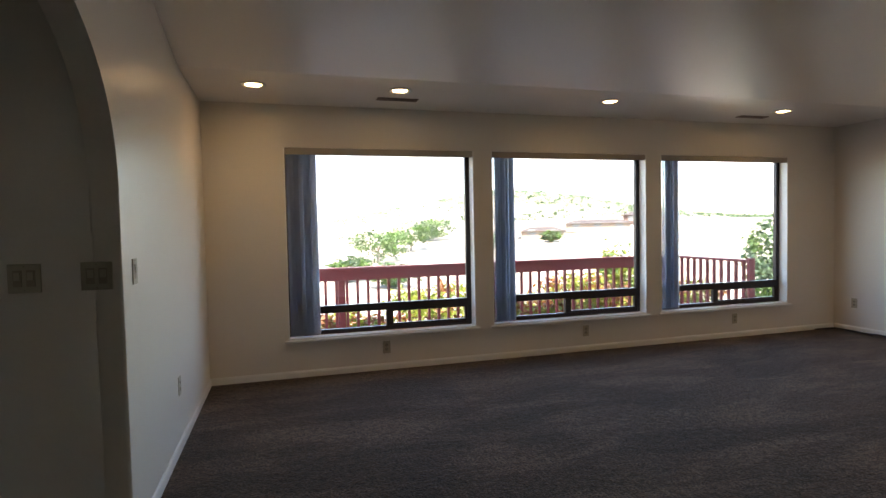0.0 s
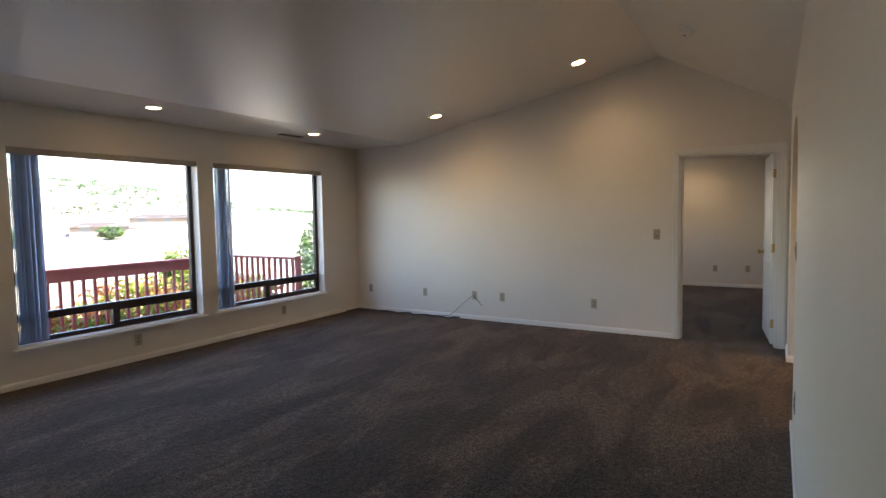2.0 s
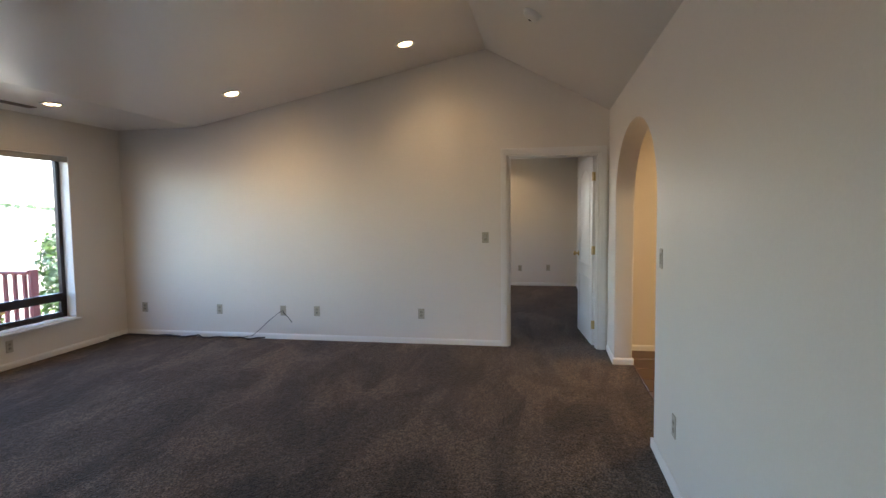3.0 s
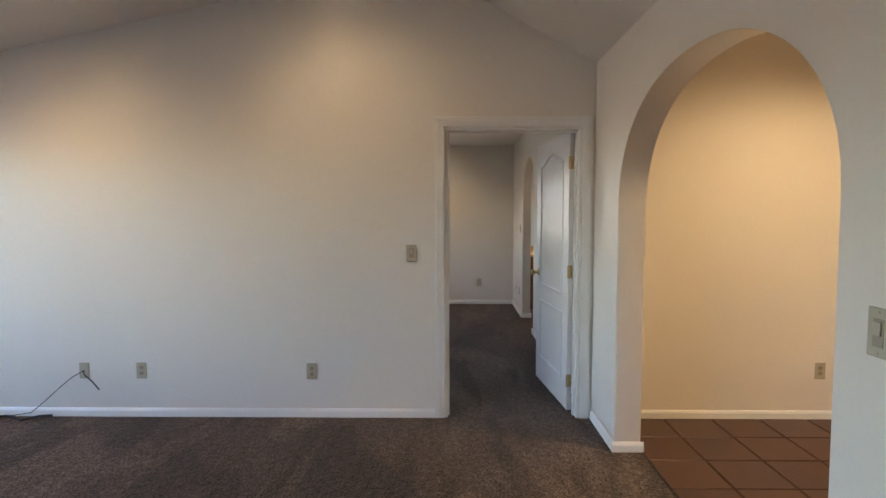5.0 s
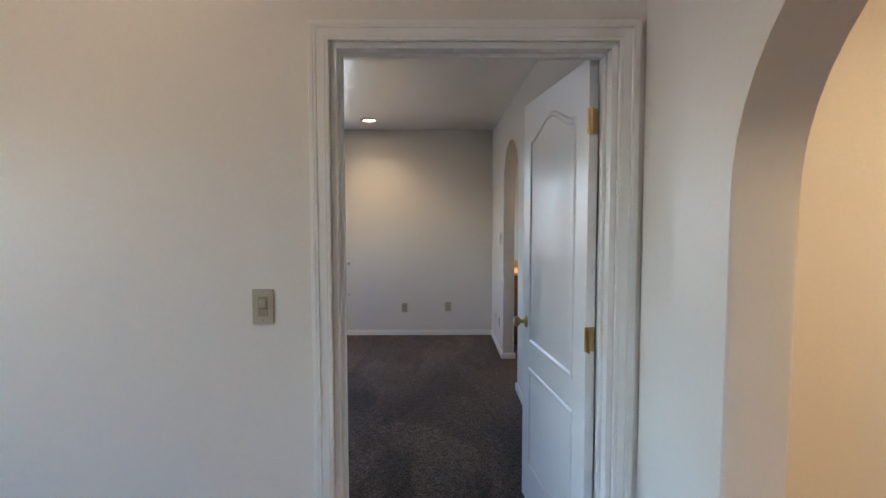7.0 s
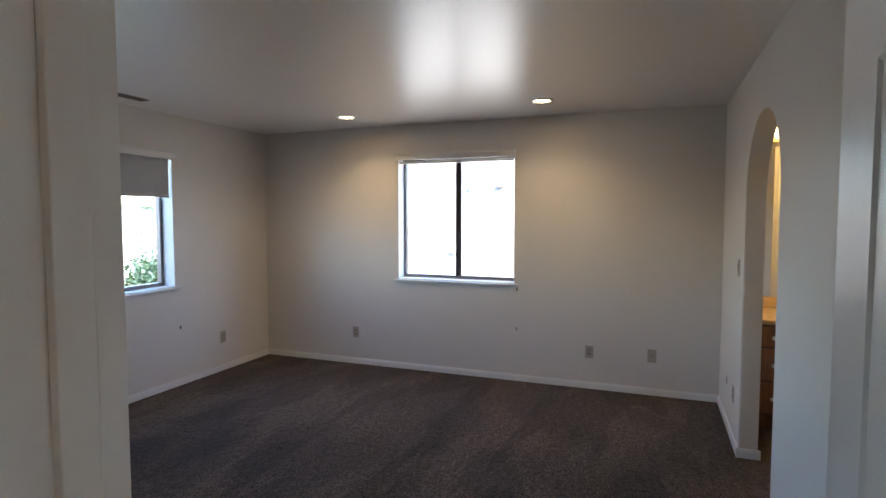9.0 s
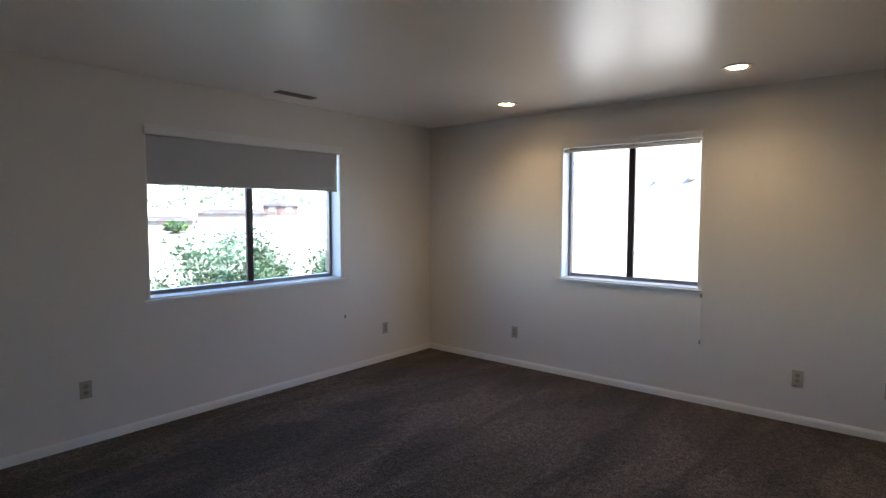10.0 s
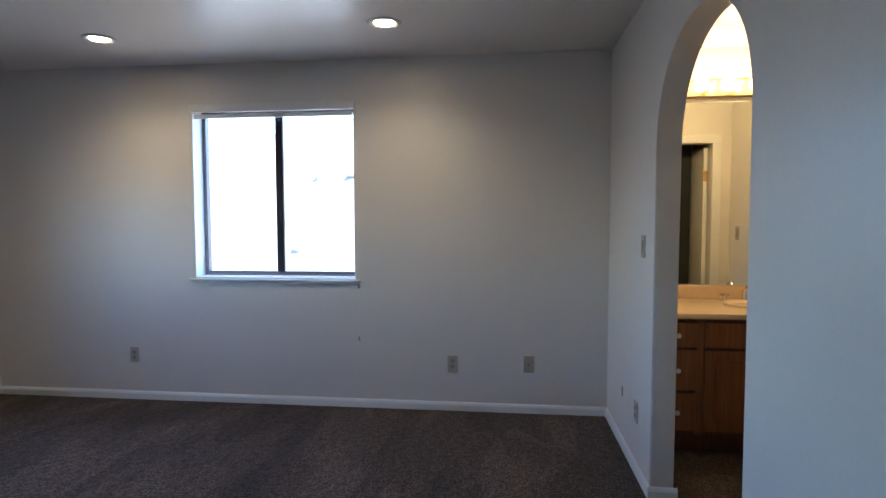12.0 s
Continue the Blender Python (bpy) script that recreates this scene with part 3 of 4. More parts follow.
# ---------------------------------------------------------------- windows
def living_window(name, a, b, mull):
    z0, z1 = 0.345, 2.09
    w = structure(new(name), "dark bronze picture window over two low vents, white sill", "window")
    y0, y1 = 5.258, 5.303
    zr0, zr1 = 0.555, 0.625
    ledge = box(a - 0.03, YN - 0.03, z0 - 0.022, b + 0.03, YN - 0.0005, z0, 0.005)
    box(a + 0.001, YN - 0.001, z0 - 0.004, b - 0.001, y0, z0 + 0.012, 0.003, bm=ledge)
    part("window_sill", ledge, TRIM, w, "white painted sill")
    for s0, s1, nm in ((a, a + 0.012, "window_reveal"), (b - 0.012, b, "window_reveal")):
        part(nm, box(s0, YN + 0.002, z0 + 0.013, s1, y0, z1 - 0.001), TRIM, w)
    part("window_frame", box(a + 0.0125, y0, z0 + 0.013, a + 0.06, y1, z1, 0.003), BRONZE, w)
    part("window_frame", box(b - 0.06, y0, z0 + 0.013, b - 0.0125, y1, z1, 0.003), BRONZE, w)
    part("window_frame", box(a + 0.06, y0 + 0.001, z1 - 0.05, b - 0.06, y1 - 0.001, z1, 0.003), BRONZE, w)
    part("window_frame", box(a + 0.06, y0 + 0.001, z0 + 0.013, b - 0.06, y1 - 0.001, z0 + 0.055, 0.003), BRONZE, w)
    part("transom_bar", box(a + 0.06, y0 - 0.004, zr0, b - 0.06, y1 - 0.002, zr1, 0.004), BRONZE, w)
    part("mullion", box(mull - 0.024, y0 - 0.002, z0 + 0.055, mull + 0.024, y1 - 0.003, zr0, 0.003), BRONZE, w)
    for p0, p1, q0, q1 in ((a + 0.06, b - 0.06, zr1, z1 - 0.05), (a + 0.06, mull - 0.024, z0 + 0.055, zr0), (mull + 0.024, b - 0.06, z0 + 0.055, zr0)):
        g = part("pane", box(p0, 5.280, q0, p1, 5.284, q1), GLASS, w)
        g.visible_shadow = False
    s0, s1, t0, t1 = mull + 0.0245, b - 0.0605, z0 + 0.0555, zr0 - 0.0005
    sash = box(s0, y0 + 0.004, t0, s0 + 0.02, y1 - 0.006, t1, 0.002)
    box(s1 - 0.02, y0 + 0.004, t0, s1, y1 - 0.006, t1, 0.002, bm=sash)
    box(s0 + 0.02, y0 + 0.005, t0, s1 - 0.02, y1 - 0.007, t0 + 0.018, 0.002, bm=sash)
    box(s0 + 0.02, y0 + 0.005, t1 - 0.018, s1 - 0.02, y1 - 0.007, t1, 0.002, bm=sash)
    part("vent_sash", sash, BRONZE, w)
    # vertical blind drawn to one side
    blind = thing("vertical_blind", "pale grey vertical blind drawn into a stack beside the window", "blind", group="vertical blinds")
    part("valance", box(a + 0.013, YN + 0.003, z1 - 0.062, b - 0.013, YN + 0.012, z1 - 0.003, 0.002), VALANCE, blind)
    part("head_rail", box(a + 0.02, YN + 0.03, z1 - 0.05, b - 0.014, YN + 0.07, z1 - 0.004, 0.003), WHITEP, blind)
    bm = bmesh.new()
    box(a + 0.03, YN + 0.0125, z1 - 0.045, a + 0.05, YN + 0.0295, z1 - 0.03, 0.002, bm=bm)
    part("valance_clip", bm, WHITEP, blind)
    count = 14
    for i in range(count):
        x = a + 0.044 + i * 0.017 + random.uniform(-0.003, 0.003)
        ang = radians(42 + random.uniform(-24, 24))
        v = bmesh.new()
        rows = []
        for z in (z1 - 0.052, z0 + 0.03):
            rows.append([])
            for k in range(6):
                f = k / 5 - 0.5
                lx, ly = f * 0.085, 0.006 * math.cos(f * math.pi)
                rows[-1].append(v.verts.new((x + lx * math.cos(ang) - ly * math.sin(ang), YN + 0.05 + lx * math.sin(ang) + ly * math.cos(ang), z)))
        for k in range(5):
            v.faces.new((rows[0][k], rows[0][k + 1], rows[1][k + 1], rows[1][k]))
        ret = bmesh.ops.solidify(v, geom=v.faces[:], thickness=0.0012)
        smooth(part("vane", v, VINYL if i % 3 else VINYL_THIN, blind), 60)
    return w


for i, ((a, b), mull) in enumerate(zip(W_LIVING, (0.99, 2.93, 4.86))):
    living_window("window_%d" % (i + 1), a, b, mull)


def slider(name, u0, u1, z0, z1, m, label):
    """Two-leaf aluminium slider in a wall whose inner face is v = 0."""
    w = structure(new(name), label, "window")
    w.matrix_world = m
    ledge = box(u0 - 0.035, -0.022, z0 - 0.015, u1 + 0.035, -0.0005, z0 - 0.001, 0.005)
    box(u0 - 0.02, -0.010, z0 - 0.030, u1 + 0.02, -0.0005, z0 - 0.0155, 0.003, bm=ledge)
    box(u0 + 0.001, -0.001, z0 - 0.004, u1 - 0.001, 0.13, z0 + 0.01, 0.002, bm=ledge)
    part("window_sill", ledge, TRIM, w, "white painted sill")
    for s0, s1 in ((u0, u0 + 0.01), (u1 - 0.01, u1)):
        part("window_reveal", box(s0, 0.002, z0 + 0.011, s1, 0.13, z1 - 0.001), TRIM, w)
    v0, v1 = 0.13, 0.18
    part("window_frame", box(u0 + 0.0105, v0, z0 + 0.011, u0 + 0.04, v1, z1, 0.003), ALU, w)
    part("window_frame", box(u1 - 0.04, v0, z0 + 0.011, u1 - 0.0105, v1, z1, 0.003), ALU, w)
    part("window_frame", box(u0 + 0.04, v0 + 0.001, z1 - 0.035, u1 - 0.04, v1 - 0.001, z1, 0.003), ALU, w)
    part("window_frame", box(u0 + 0.04, v0 + 0.001, z0 + 0.011, u1 - 0.04, v1 - 0.001, z0 + 0.045, 0.003), ALU, w)
    c = (u0 + u1) / 2
    part("meeting_stile", box(c - 0.03, v0 - 0.004, z0 + 0.045, c + 0.028, v0 + 0.024, z1 - 0.035, 0.003), BRONZE, w)
    part("latch", box(c - 0.012, v0 - 0.014, z0 + 0.42, c + 0.004, v0 - 0.0045, z0 + 0.50, 0.003), BRONZE, w)
    for p0, p1, v in ((u0 + 0.04, c - 0.03, v0 + 0.01), (c + 0.028, u1 - 0.04, v0 + 0.03)):
        g = part("pane", box(p0, v, z0 + 0.045, p1, v + 0.004, z1 - 0.035), GLASS, w)
        g.visible_shadow = False
    return w


slider("window_4", *BW[:2], *BW[2:], on_y(BY1), "aluminium sliding window with a white sill")
slider("window_5", *EW[:2], *EW[2:], on_x(BX1), "aluminium sliding window with a white sill")
shade = thing("roller_shade", "grey roller shade drawn a third of the way down", "window shade")
part("cassette", box(BW[0] - 0.012, BY1 - 0.012, BW[3] + 0.012, BW[1] + 0.012, BY1 - 0.0005, BW[3] + 0.026, 0.002,
     bm=box(BW[0] - 0.008, BY1 - 0.034, BW[3] - 0.048, BW[1] + 0.008, BY1 - 0.0008, BW[3] + 0.012, 0.006)), TRIM, shade, "white head box with a top lip")
part("roller", lathe([(0, 0), (0.024, 0), (0.024, BW[1] - BW[0] - 0.06), (0, BW[1] - BW[0] - 0.06)], 16, pose(BW[0] + 0.03, BY1 + 0.034, BW[3] - 0.03, 0, 90)), SHADE, shade)
part("shade_cloth", box(BW[0] + 0.015, BY1 + 0.018, 1.772, BW[1] - 0.03, BY1 + 0.0205, BW[3] - 0.02), SHADE, shade)
part("hem_bar", box(BW[0] + 0.015, BY1 + 0.013, 1.752, BW[1] - 0.03, BY1 + 0.026, 1.773, 0.004), SHADE, shade)
part("cord_cleat", box(10.158, BY1 - 0.012, 0.53, 10.176, BY1 - 0.0005, 0.56, 0.004), ALMOND_DARK, shade)
raised = thing("mini_blind", "white blind raised tight under its head rail", "blind")
part("head_rail", box(BX1 - 0.011, EW[0] - 0.012, EW[3] + 0.014, BX1 - 0.0005, EW[1] + 0.012, EW[3] + 0.026, 0.002,
     bm=box(BX1 - 0.032, EW[0] - 0.006, EW[3] - 0.036, BX1 - 0.0008, EW[1] + 0.006, EW[3] + 0.014, 0.005)), TRIM, raised)
for k in range(5):
    part("slat", box(BX1 + 0.0, EW[0] + 0.02, EW[3] - 0.05 - k * 0.006, BX1 + 0.026, EW[1] - 0.02, EW[3] - 0.0462 - k * 0.006), WHITEP, raised)
part("lift_cord", tube([(BX1 - 0.008, EW[0] - 0.018, EW[3] - 0.045), (BX1 - 0.008, EW[0] - 0.02, 1.2), (BX1 - 0.006, EW[0] - 0.022, 0.52)], 0.0012, 5), WHITEP, raised)
part("cord_pull", lathe([(0, 0.03), (0.004, 0.03), (0.009, 0.002), (0.008, 0.0), (0, 0)], 12, pose(BX1 - 0.01, EW[0] - 0.022, 0.495)), ALMOND_DARK, raised)
part("cord_cleat", box(BX1 - 0.014, EW[0] - 0.032, 0.872, BX1 - 0.0005, EW[0] - 0.014, 0.905, 0.004), ALMOND_DARK, raised)


# ---------------------------------------------------------------- plates, lamps, vents
def plate_master(kind):
    """Plate in its own axes: faces -y, centre at 0."""
    label = {"outlet": "almond duplex outlet on the wall", "switch": "almond rocker light switch on the wall",
             "double": "almond double light switch on the wall", "jack": "almond cable jack plate on the wall",
             "blank": "small almond wall plate"}[kind]
    name = {"outlet": "wall_outlet", "switch": "light_switch", "double": "light_switch", "jack": "cable_jack", "blank": "wall_plate"}[kind]
    t = thing(name, label, {"outlet": "outlet", "jack": "outlet"}.get(kind, "switch"), group=name + "s")
    w = 0.058 if kind == "double" else 0.036
    part("cover_plate", box(-w, -0.006, -0.058, w, -0.0003, 0.058, 0.0025), ALMOND, t)
    if kind == "outlet":
        for z in (-0.02, 0.02):
            r = part("receptacle", lathe([(0, 0.0022), (0.0155, 0.002), (0.0165, 0), (0, 0)], 16, pose(0, -0.006, z, 90)), ALMOND_DARK, t)
            for x in (-0.006, 0.006):
                part("slot", box(x - 0.0012, -0.0092, z - 0.002, x + 0.0012, -0.0082, z + 0.006), SLOT, r)
    elif kind in ("switch", "double"):
        for x in ((-0.023, 0.023) if kind == "double" else (0,)):
            r = part("rocker", box(x - 0.016, -0.0085, -0.033, x + 0.016, -0.0062, 0.033, 0.001), ALMOND_DARK, t)
            part("rocker_face", box(x - 0.011, -0.0125, -0.006, x + 0.011, -0.0086, 0.026, 0.001), ALMOND, r)
    elif kind == "jack":
        part("connector", lathe([(0, 0.012), (0.004, 0.012), (0.0045, 0), (0, 0)], 10, pose(0, -0.006, 0, 90)), SLOT, t)
    for z in ((-0.048, 0.048) if kind != "outlet" else (0,)):
        part("screw", lathe([(0, 0.001), (0.003, 0.0008), (0.003, 0), (0, 0)], 8, pose(0, -0.006, z, 90)), ALMOND_DARK, t)
    return t


FACE_S, FACE_W, FACE_N, FACE_E = 0, -90, 180, 90
spots = {
    "outlet": [(0.94, YN, 0.215, FACE_S), (3.08, YN, 0.215, FACE_S), (5.03, YN, 0.215, FACE_S),
               (XE, 4.887, 0.338, FACE_W), (XE, 3.889, 0.334, FACE_W), (XE, 2.668, 0.335, FACE_W), (XE, 1.444, 0.333, FACE_W),
               (XW, 3.72, 0.39, FACE_E), (3.61, YA, 0.342, FACE_N), (XE - 0.006, -2.134, 0.348, FACE_W),
               (BX1, 2.99, 0.342, FACE_W), (BX1, 0.548, 0.34, FACE_W), (10.71, BY1, 0.346, FACE_S), (7.94, BY1, 0.372, FACE_S),
               (10.58, BY0, 0.333, FACE_N)],
    "switch": [(10.37, -1.78, 1.25, FACE_N), (XE, 0.729, 1.177, FACE_W), (3.982, YA, 1.181, FACE_N), (XW, 2.766, 1.172, FACE_E), (10.485, BY0, 1.232, FACE_N)],
    "double": [(-0.72, 2.58, 1.17, FACE_S), (-0.975, 2.58, 1.17, FACE_S)],
    "jack": [(XE, 3.082, 0.333, FACE_W), (BX1, 0.01, 0.35, FACE_W)],
}
for kind, rows in spots.items():
    first = plate_master(kind)
    for i, (x, y, z, turn) in enumerate(rows):
        m = pose(x, y, z, 0, 0, turn)
        if i == 0:
            first.matrix_world = m
        else:
            copy_thing(first, m)
small = plate_master("blank")
small.matrix_world = pose(10.927, BY0, 0.336, 0, 0, FACE_N) @ Matrix.Diagonal((0.4, 1, 0.5, 1))


def downlight(x, y, z, tilt=0.0, watts=1.5):
    t = thing("recessed_downlight", "lit recessed downlight with a white trim ring in the ceiling", "ceiling light", pose(x, y, z, tilt), "recessed downlights")
    smooth(part("trim_ring", lathe([(0.062, 0.0), (0.098, -0.001), (0.1, -0.006), (0.092, -0.011), (0.078, -0.010), (0.061, -0.002), (0.062, 0.0)], 32), WHITEP, t), 40)
    part("lamp_face", lathe([(0.0, -0.006), (0.05, -0.005), (0.0605, -0.003), (0.0605, -0.0005), (0, -0.0005)], 32), LAMP, t)
    l = bpy.data.lights.new("downlight_beam", "SPOT")
    l.energy, l.color, l.spot_size, l.spot_blend, l.shadow_soft_size = watts, (1.0, 0.70, 0.38), radians(145), 0.8, 0.06
    lo = new("downlight_beam", l)
    lo.parent = t
    lo.matrix_local = pose(0, 0, -0.02)


SLOPE = math.degrees(math.atan((RIDGE_Z - ZF) / (BREAK_Y - RIDGE_Y)))
for x, y in ((-0.16, 4.50), (0.98, 4.46), (2.95, 4.46), (5.02, 4.50)):
    downlight(x, y, ZF, watts=0.95)
for x, y in ((5.80, 3.19), (5.77, 1.39)):
    downlight(x, y, ceiling_z(y), -SLOPE, watts=2.6)
for x, y in ((10.82, 2.72), (10.75, 0.88)):
    downlight(x, y, ZB, watts=2.7)
for x in (3.0, 5.45):
    downlight(x, -1.8, 2.82, watts=12)


def vent(x, y, z, length=0.36, width=0.09):
    t = thing("ceiling_vent", "narrow brown metal air vent in the ceiling", "vent", pose(x, y, z), "ceiling vents")
    bm = bmesh.new()
    h, w = length / 2, width / 2
    for x0, y0, x1, y1 in ((-h, -w, h, -w + 0.012), (-h, w - 0.012, h, w), (-h, -w + 0.012, -h + 0.012, w - 0.012), (h - 0.012, -w + 0.012, h, w - 0.012)):
        box(x0, y0, -0.008, x1, y1, -0.0005, 0.002, bm=bm, seg=1)
    part("vent_frame", bm, GRILLE, t)
    part("vent_back", box(-h + 0.012, -w + 0.012, -0.002, h - 0.012, w - 0.012, -0.001), SLOT, t)
    for k in range(5):
        y0 = -w + 0.018 + k * (width - 0.036) / 4
        part("vent_slat", box(-h + 0.012, y0 - 0.003, -0.007, h - 0.012, y0 + 0.003, -0.0025), GRILLE, t)


vent(1.02, 4.76, ZF)
vent(4.93, 4.80, ZF)
vent(9.42, 3.84, ZB)

sx, sy = 4.78, 0.2
alarm = thing("smoke_detector", "round white smoke detector on the sloped ceiling", "smoke detector",
              pose(sx, sy, ceiling_z(sy), math.degrees(math.atan((RIDGE_Z - LOW_Z) / (RIDGE_Y - YA)))))
smooth(part("base_ring", lathe([(0, 0), (0.07, 0), (0.072, -0.012), (0.066, -0.014), (0, -0.014)], 28), WHITEP, alarm))
smooth(part("cover", lathe([(0.06, -0.014), (0.06, -0.03), (0.05, -0.042), (0.02, -0.046), (0, -0.046)], 28), WHITEP, alarm))
part("test_button", lathe([(0.012, -0.044), (0.012, -0.049), (0, -0.049)], 14, pose(0.02, 0, 0)), SLOT, alarm)

# cables by the living room wall
cable = thing("black_cable", "loose black cable lying along the baseboard", "cable")
pts = [(XE - 0.05 - 0.06 * math.sin(k * 0.9) ** 2 - 0.02 * math.sin(k * 2.1), 5.08 - k * 0.085, 0.012 + 0.012 * max(0, math.sin(k * 1.3))) for k in range(22)]
smooth(part("cable_run", tube([(6.2, 5.10, 0.012), (6.32, 5.07, 0.02), (6.42, 5.10, 0.012)] + pts, 0.009, 8), BLACKR, cable))
coax = thing("coax_cable", "dark grey coax cable drooping from the jack to the carpet", "cable")
smooth(part("cable_run", tube([(XE - 0.018, 3.082, 0.333), (XE - 0.03, 3.09, 0.328), (XE - 0.02, 3.16, 0.29), (XE - 0.018, 3.26, 0.21), (XE - 0.02, 3.36, 0.12), (XE - 0.022, 3.47, 0.03), (XE - 0.03, 3.6, 0.012), (XE - 0.03, 3.8, 0.010)], 0.0035, 8), WHITEC, coax))
smooth(part("cable_tail", tube([(XE - 0.018, 3.078, 0.33), (XE - 0.035, 3.06, 0.31), (XE - 0.03, 3.01, 0.26), (XE - 0.025, 2.965, 0.20)], 0.0045, 8), BLACKR, coax))

# ---------------------------------------------------------------- vanity seen through the bedroom arch
VX, VY0, VY1 = 10.83, -1.775, BY0 - 0.118
vanity = thing("vanity_cabinet", "oak bathroom vanity with drawers and panelled doors", "cabinet")
# set-back body and toe kick take the oak with shade coloured in
part("body", box(VX + 0.02, VY0, 0.12, BX1 - 0.002, VY1, 0.80), OAK_SHADED, vanity)
part("toe_kick", box(VX + 0.09, VY0, 0.0, BX1 - 0.002, VY1, 0.12), OAK_SHADED, vanity)
for y in (VY1 - 0.045, -0.94, -1.48):
    part("stile", box(VX, y - 0.022, 0.12, VX + 0.02, y + 0.022, 0.80, 0.002), OAK, vanity)


def front(y0, y1, z0, z1, name, knob):
    f = part(name, box(VX - 0.018, y0, z0, VX - 0.0005, y1, z1, 0.005), OAK, vanity)
    if name == "cabinet_door":
        part("door_panel", box(VX - 0.0235, y0 + 0.055, z0 + 0.055, VX - 0.0185, y1 - 0.055, z1 - 0.055, 0.0045), OAK, f)
    if knob:
        smooth(part("knob", lathe([(0, 0.026), (0.011, 0.024), (0.015, 0.018), (0.012, 0.010), (0.006, 0.006), (0.007, 0)], 16, pose(VX - 0.018, knob[0], knob[1], 0, -90)), WHITEP, f, "white ceramic knob"))


for z0, z1 in ((0.635, 0.775), (0.385, 0.62), (0.145, 0.368)):
    front(-0.92, VY1 - 0.07, z0, z1, "drawer", (-0.81, (z0 + z1) / 2))
for y0, y1 in ((-1.46, -0.96), (-1.765, -1.50)):
    front(y0, y1, 0.635, 0.775, "drawer", None)
    front(y0, y1, 0.145, 0.62, "cabinet_door", None)
top = thing("countertop", "cream cultured marble vanity top with a moulded basin", "countertop")
smooth(part("counter", box(VX - 0.03, VY0, 0.80, BX1 - 0.003, VY1, 0.835, 0.008), MARBLE, top))
part("backsplash", box(BX1 - 0.024, VY0, 0.8355, BX1 - 0.003, VY1, 0.925, 0.004), MARBLE, top)
smooth(part("basin", lathe([(0.205, 0.0), (0.2, 0.012), (0.185, 0.010), (0.15, -0.01), (0.0, -0.012)], 32, pose(VX + 0.29, -1.38, 0.838) @ Matrix.Diagonal((0.8, 1, 1, 1))), MARBLE, top))
tap = thing("basin_tap", "chrome basin tap with two clear handles", "tap")
smooth(part("spout", tube([(BX1 - 0.10, -1.38, 0.8355), (BX1 - 0.10, -1.38, 0.90), (BX1 - 0.14, -1.38, 0.925), (BX1 - 0.20, -1.38, 0.905)], [0.022, 0.018, 0.016, 0.012], 12), CHROME, tap))
for y in (-1.25, -1.51):
    smooth(part("tap_handle", lathe([(0.02, 0), (0.014, 0.01), (0.01, 0.03), (0.03, 0.036), (0.03, 0.046), (0, 0.05)], 14, pose(BX1 - 0.10, y, 0.8355)), CHROME, tap))
closet = thing("closet_door", "white closet door standing ajar in its doorway", "door")
part("door_leaf", box(9.45, -1.612, 0.01, 10.12, -1.577, 2.0, 0.002), DOORP, closet)
for z in (0.3, 1.75):
    part("hinge", box(10.1205, -1.61, z - 0.045, 10.1255, -1.57, z + 0.045, 0.001), BRASS, closet, "brass hinge")
closet_frame = structure(new("door_2"), "white painted closet door casing", "door frame")
for y0, y1 in ((-1.69, -1.62), (-1.20, -1.13)):
    part("casing_leg", box(10.2005, y0, 0, 10.216, y1, 2.03, 0.003), TRIM, closet_frame)
part("casing_head", box(10.2005, -1.69, 2.0305, 10.216, -1.13, 2.10, 0.003), TRIM, closet_frame)
glass = thing("wall_mirror", "large frameless mirror above the vanity", "mirror")
part("mirror_plate", box(BX1 - 0.009, VY0 + 0.02, 0.932, BX1 - 0.003, VY1 - 0.005, 2.14), MIRROR, glass)
bar = thing("vanity_light_bar", "brass vanity light bar with glowing globe bulbs", "wall lamp")
part("back_bar", box(BX1 - 0.05, -1.68, 2.17, BX1 - 0.002, -0.80, 2.285, 0.006), BRASS, bar)
for k in range(5):
    y = -0.90 - k * 0.17
    smooth(part("globe_bulb", lathe([(0.0, 0.11), (0.03, 0.103), (0.046, 0.08), (0.048, 0.06), (0.04, 0.036), (0.02, 0.016), (0.018, 0.0)], 20, pose(BX1 - 0.05, y, 2.235, 0, -90)), BULB, bar, "lit frosted globe bulb"))
    l = bpy.data.lights.new("bulb_light", "POINT")
    l.energy, l.color, l.shadow_soft_size = 0.3, (1.0, 0.62, 0.22), 0.04
    lo = new("bulb_light", l)
    lo.parent = bar
    lo.matrix_local = pose(BX1 - 0.2, y, 2.26)

# ---------------------------------------------------------------- deck
DX1, DY1, DZ = 5.86, 7.32, -0.16
deck_top = structure(new("deck"), "weathered timber deck behind the windows", "deck")
bm_board = part("deck_board", box(-6.0, -0.068, -0.03, DX1, 0.068, 0.0, 0.004), DECK, deck_top)
bm_board.matrix_local = pose(0, YN + 0.25, DZ)
for k in range(1, 14):
    share("deck_board", bm_board, deck_top, pose(0, YN + 0.25 + k * 0.143, DZ))
part("fascia", box(-6.0, DY1 + 0.02, DZ - 0.3, DX1 + 0.02, DY1 + 0.06, DZ - 0.032), REDP, deck_top)
rail = thing("deck_railing", "red painted timber deck railing with close balusters", "railing")
RT = 0.84
part("cap_rail", box(-6.0, DY1 - 0.07, RT - 0.035, DX1 + 0.07, DY1 + 0.07, RT, 0.005), REDP, rail)
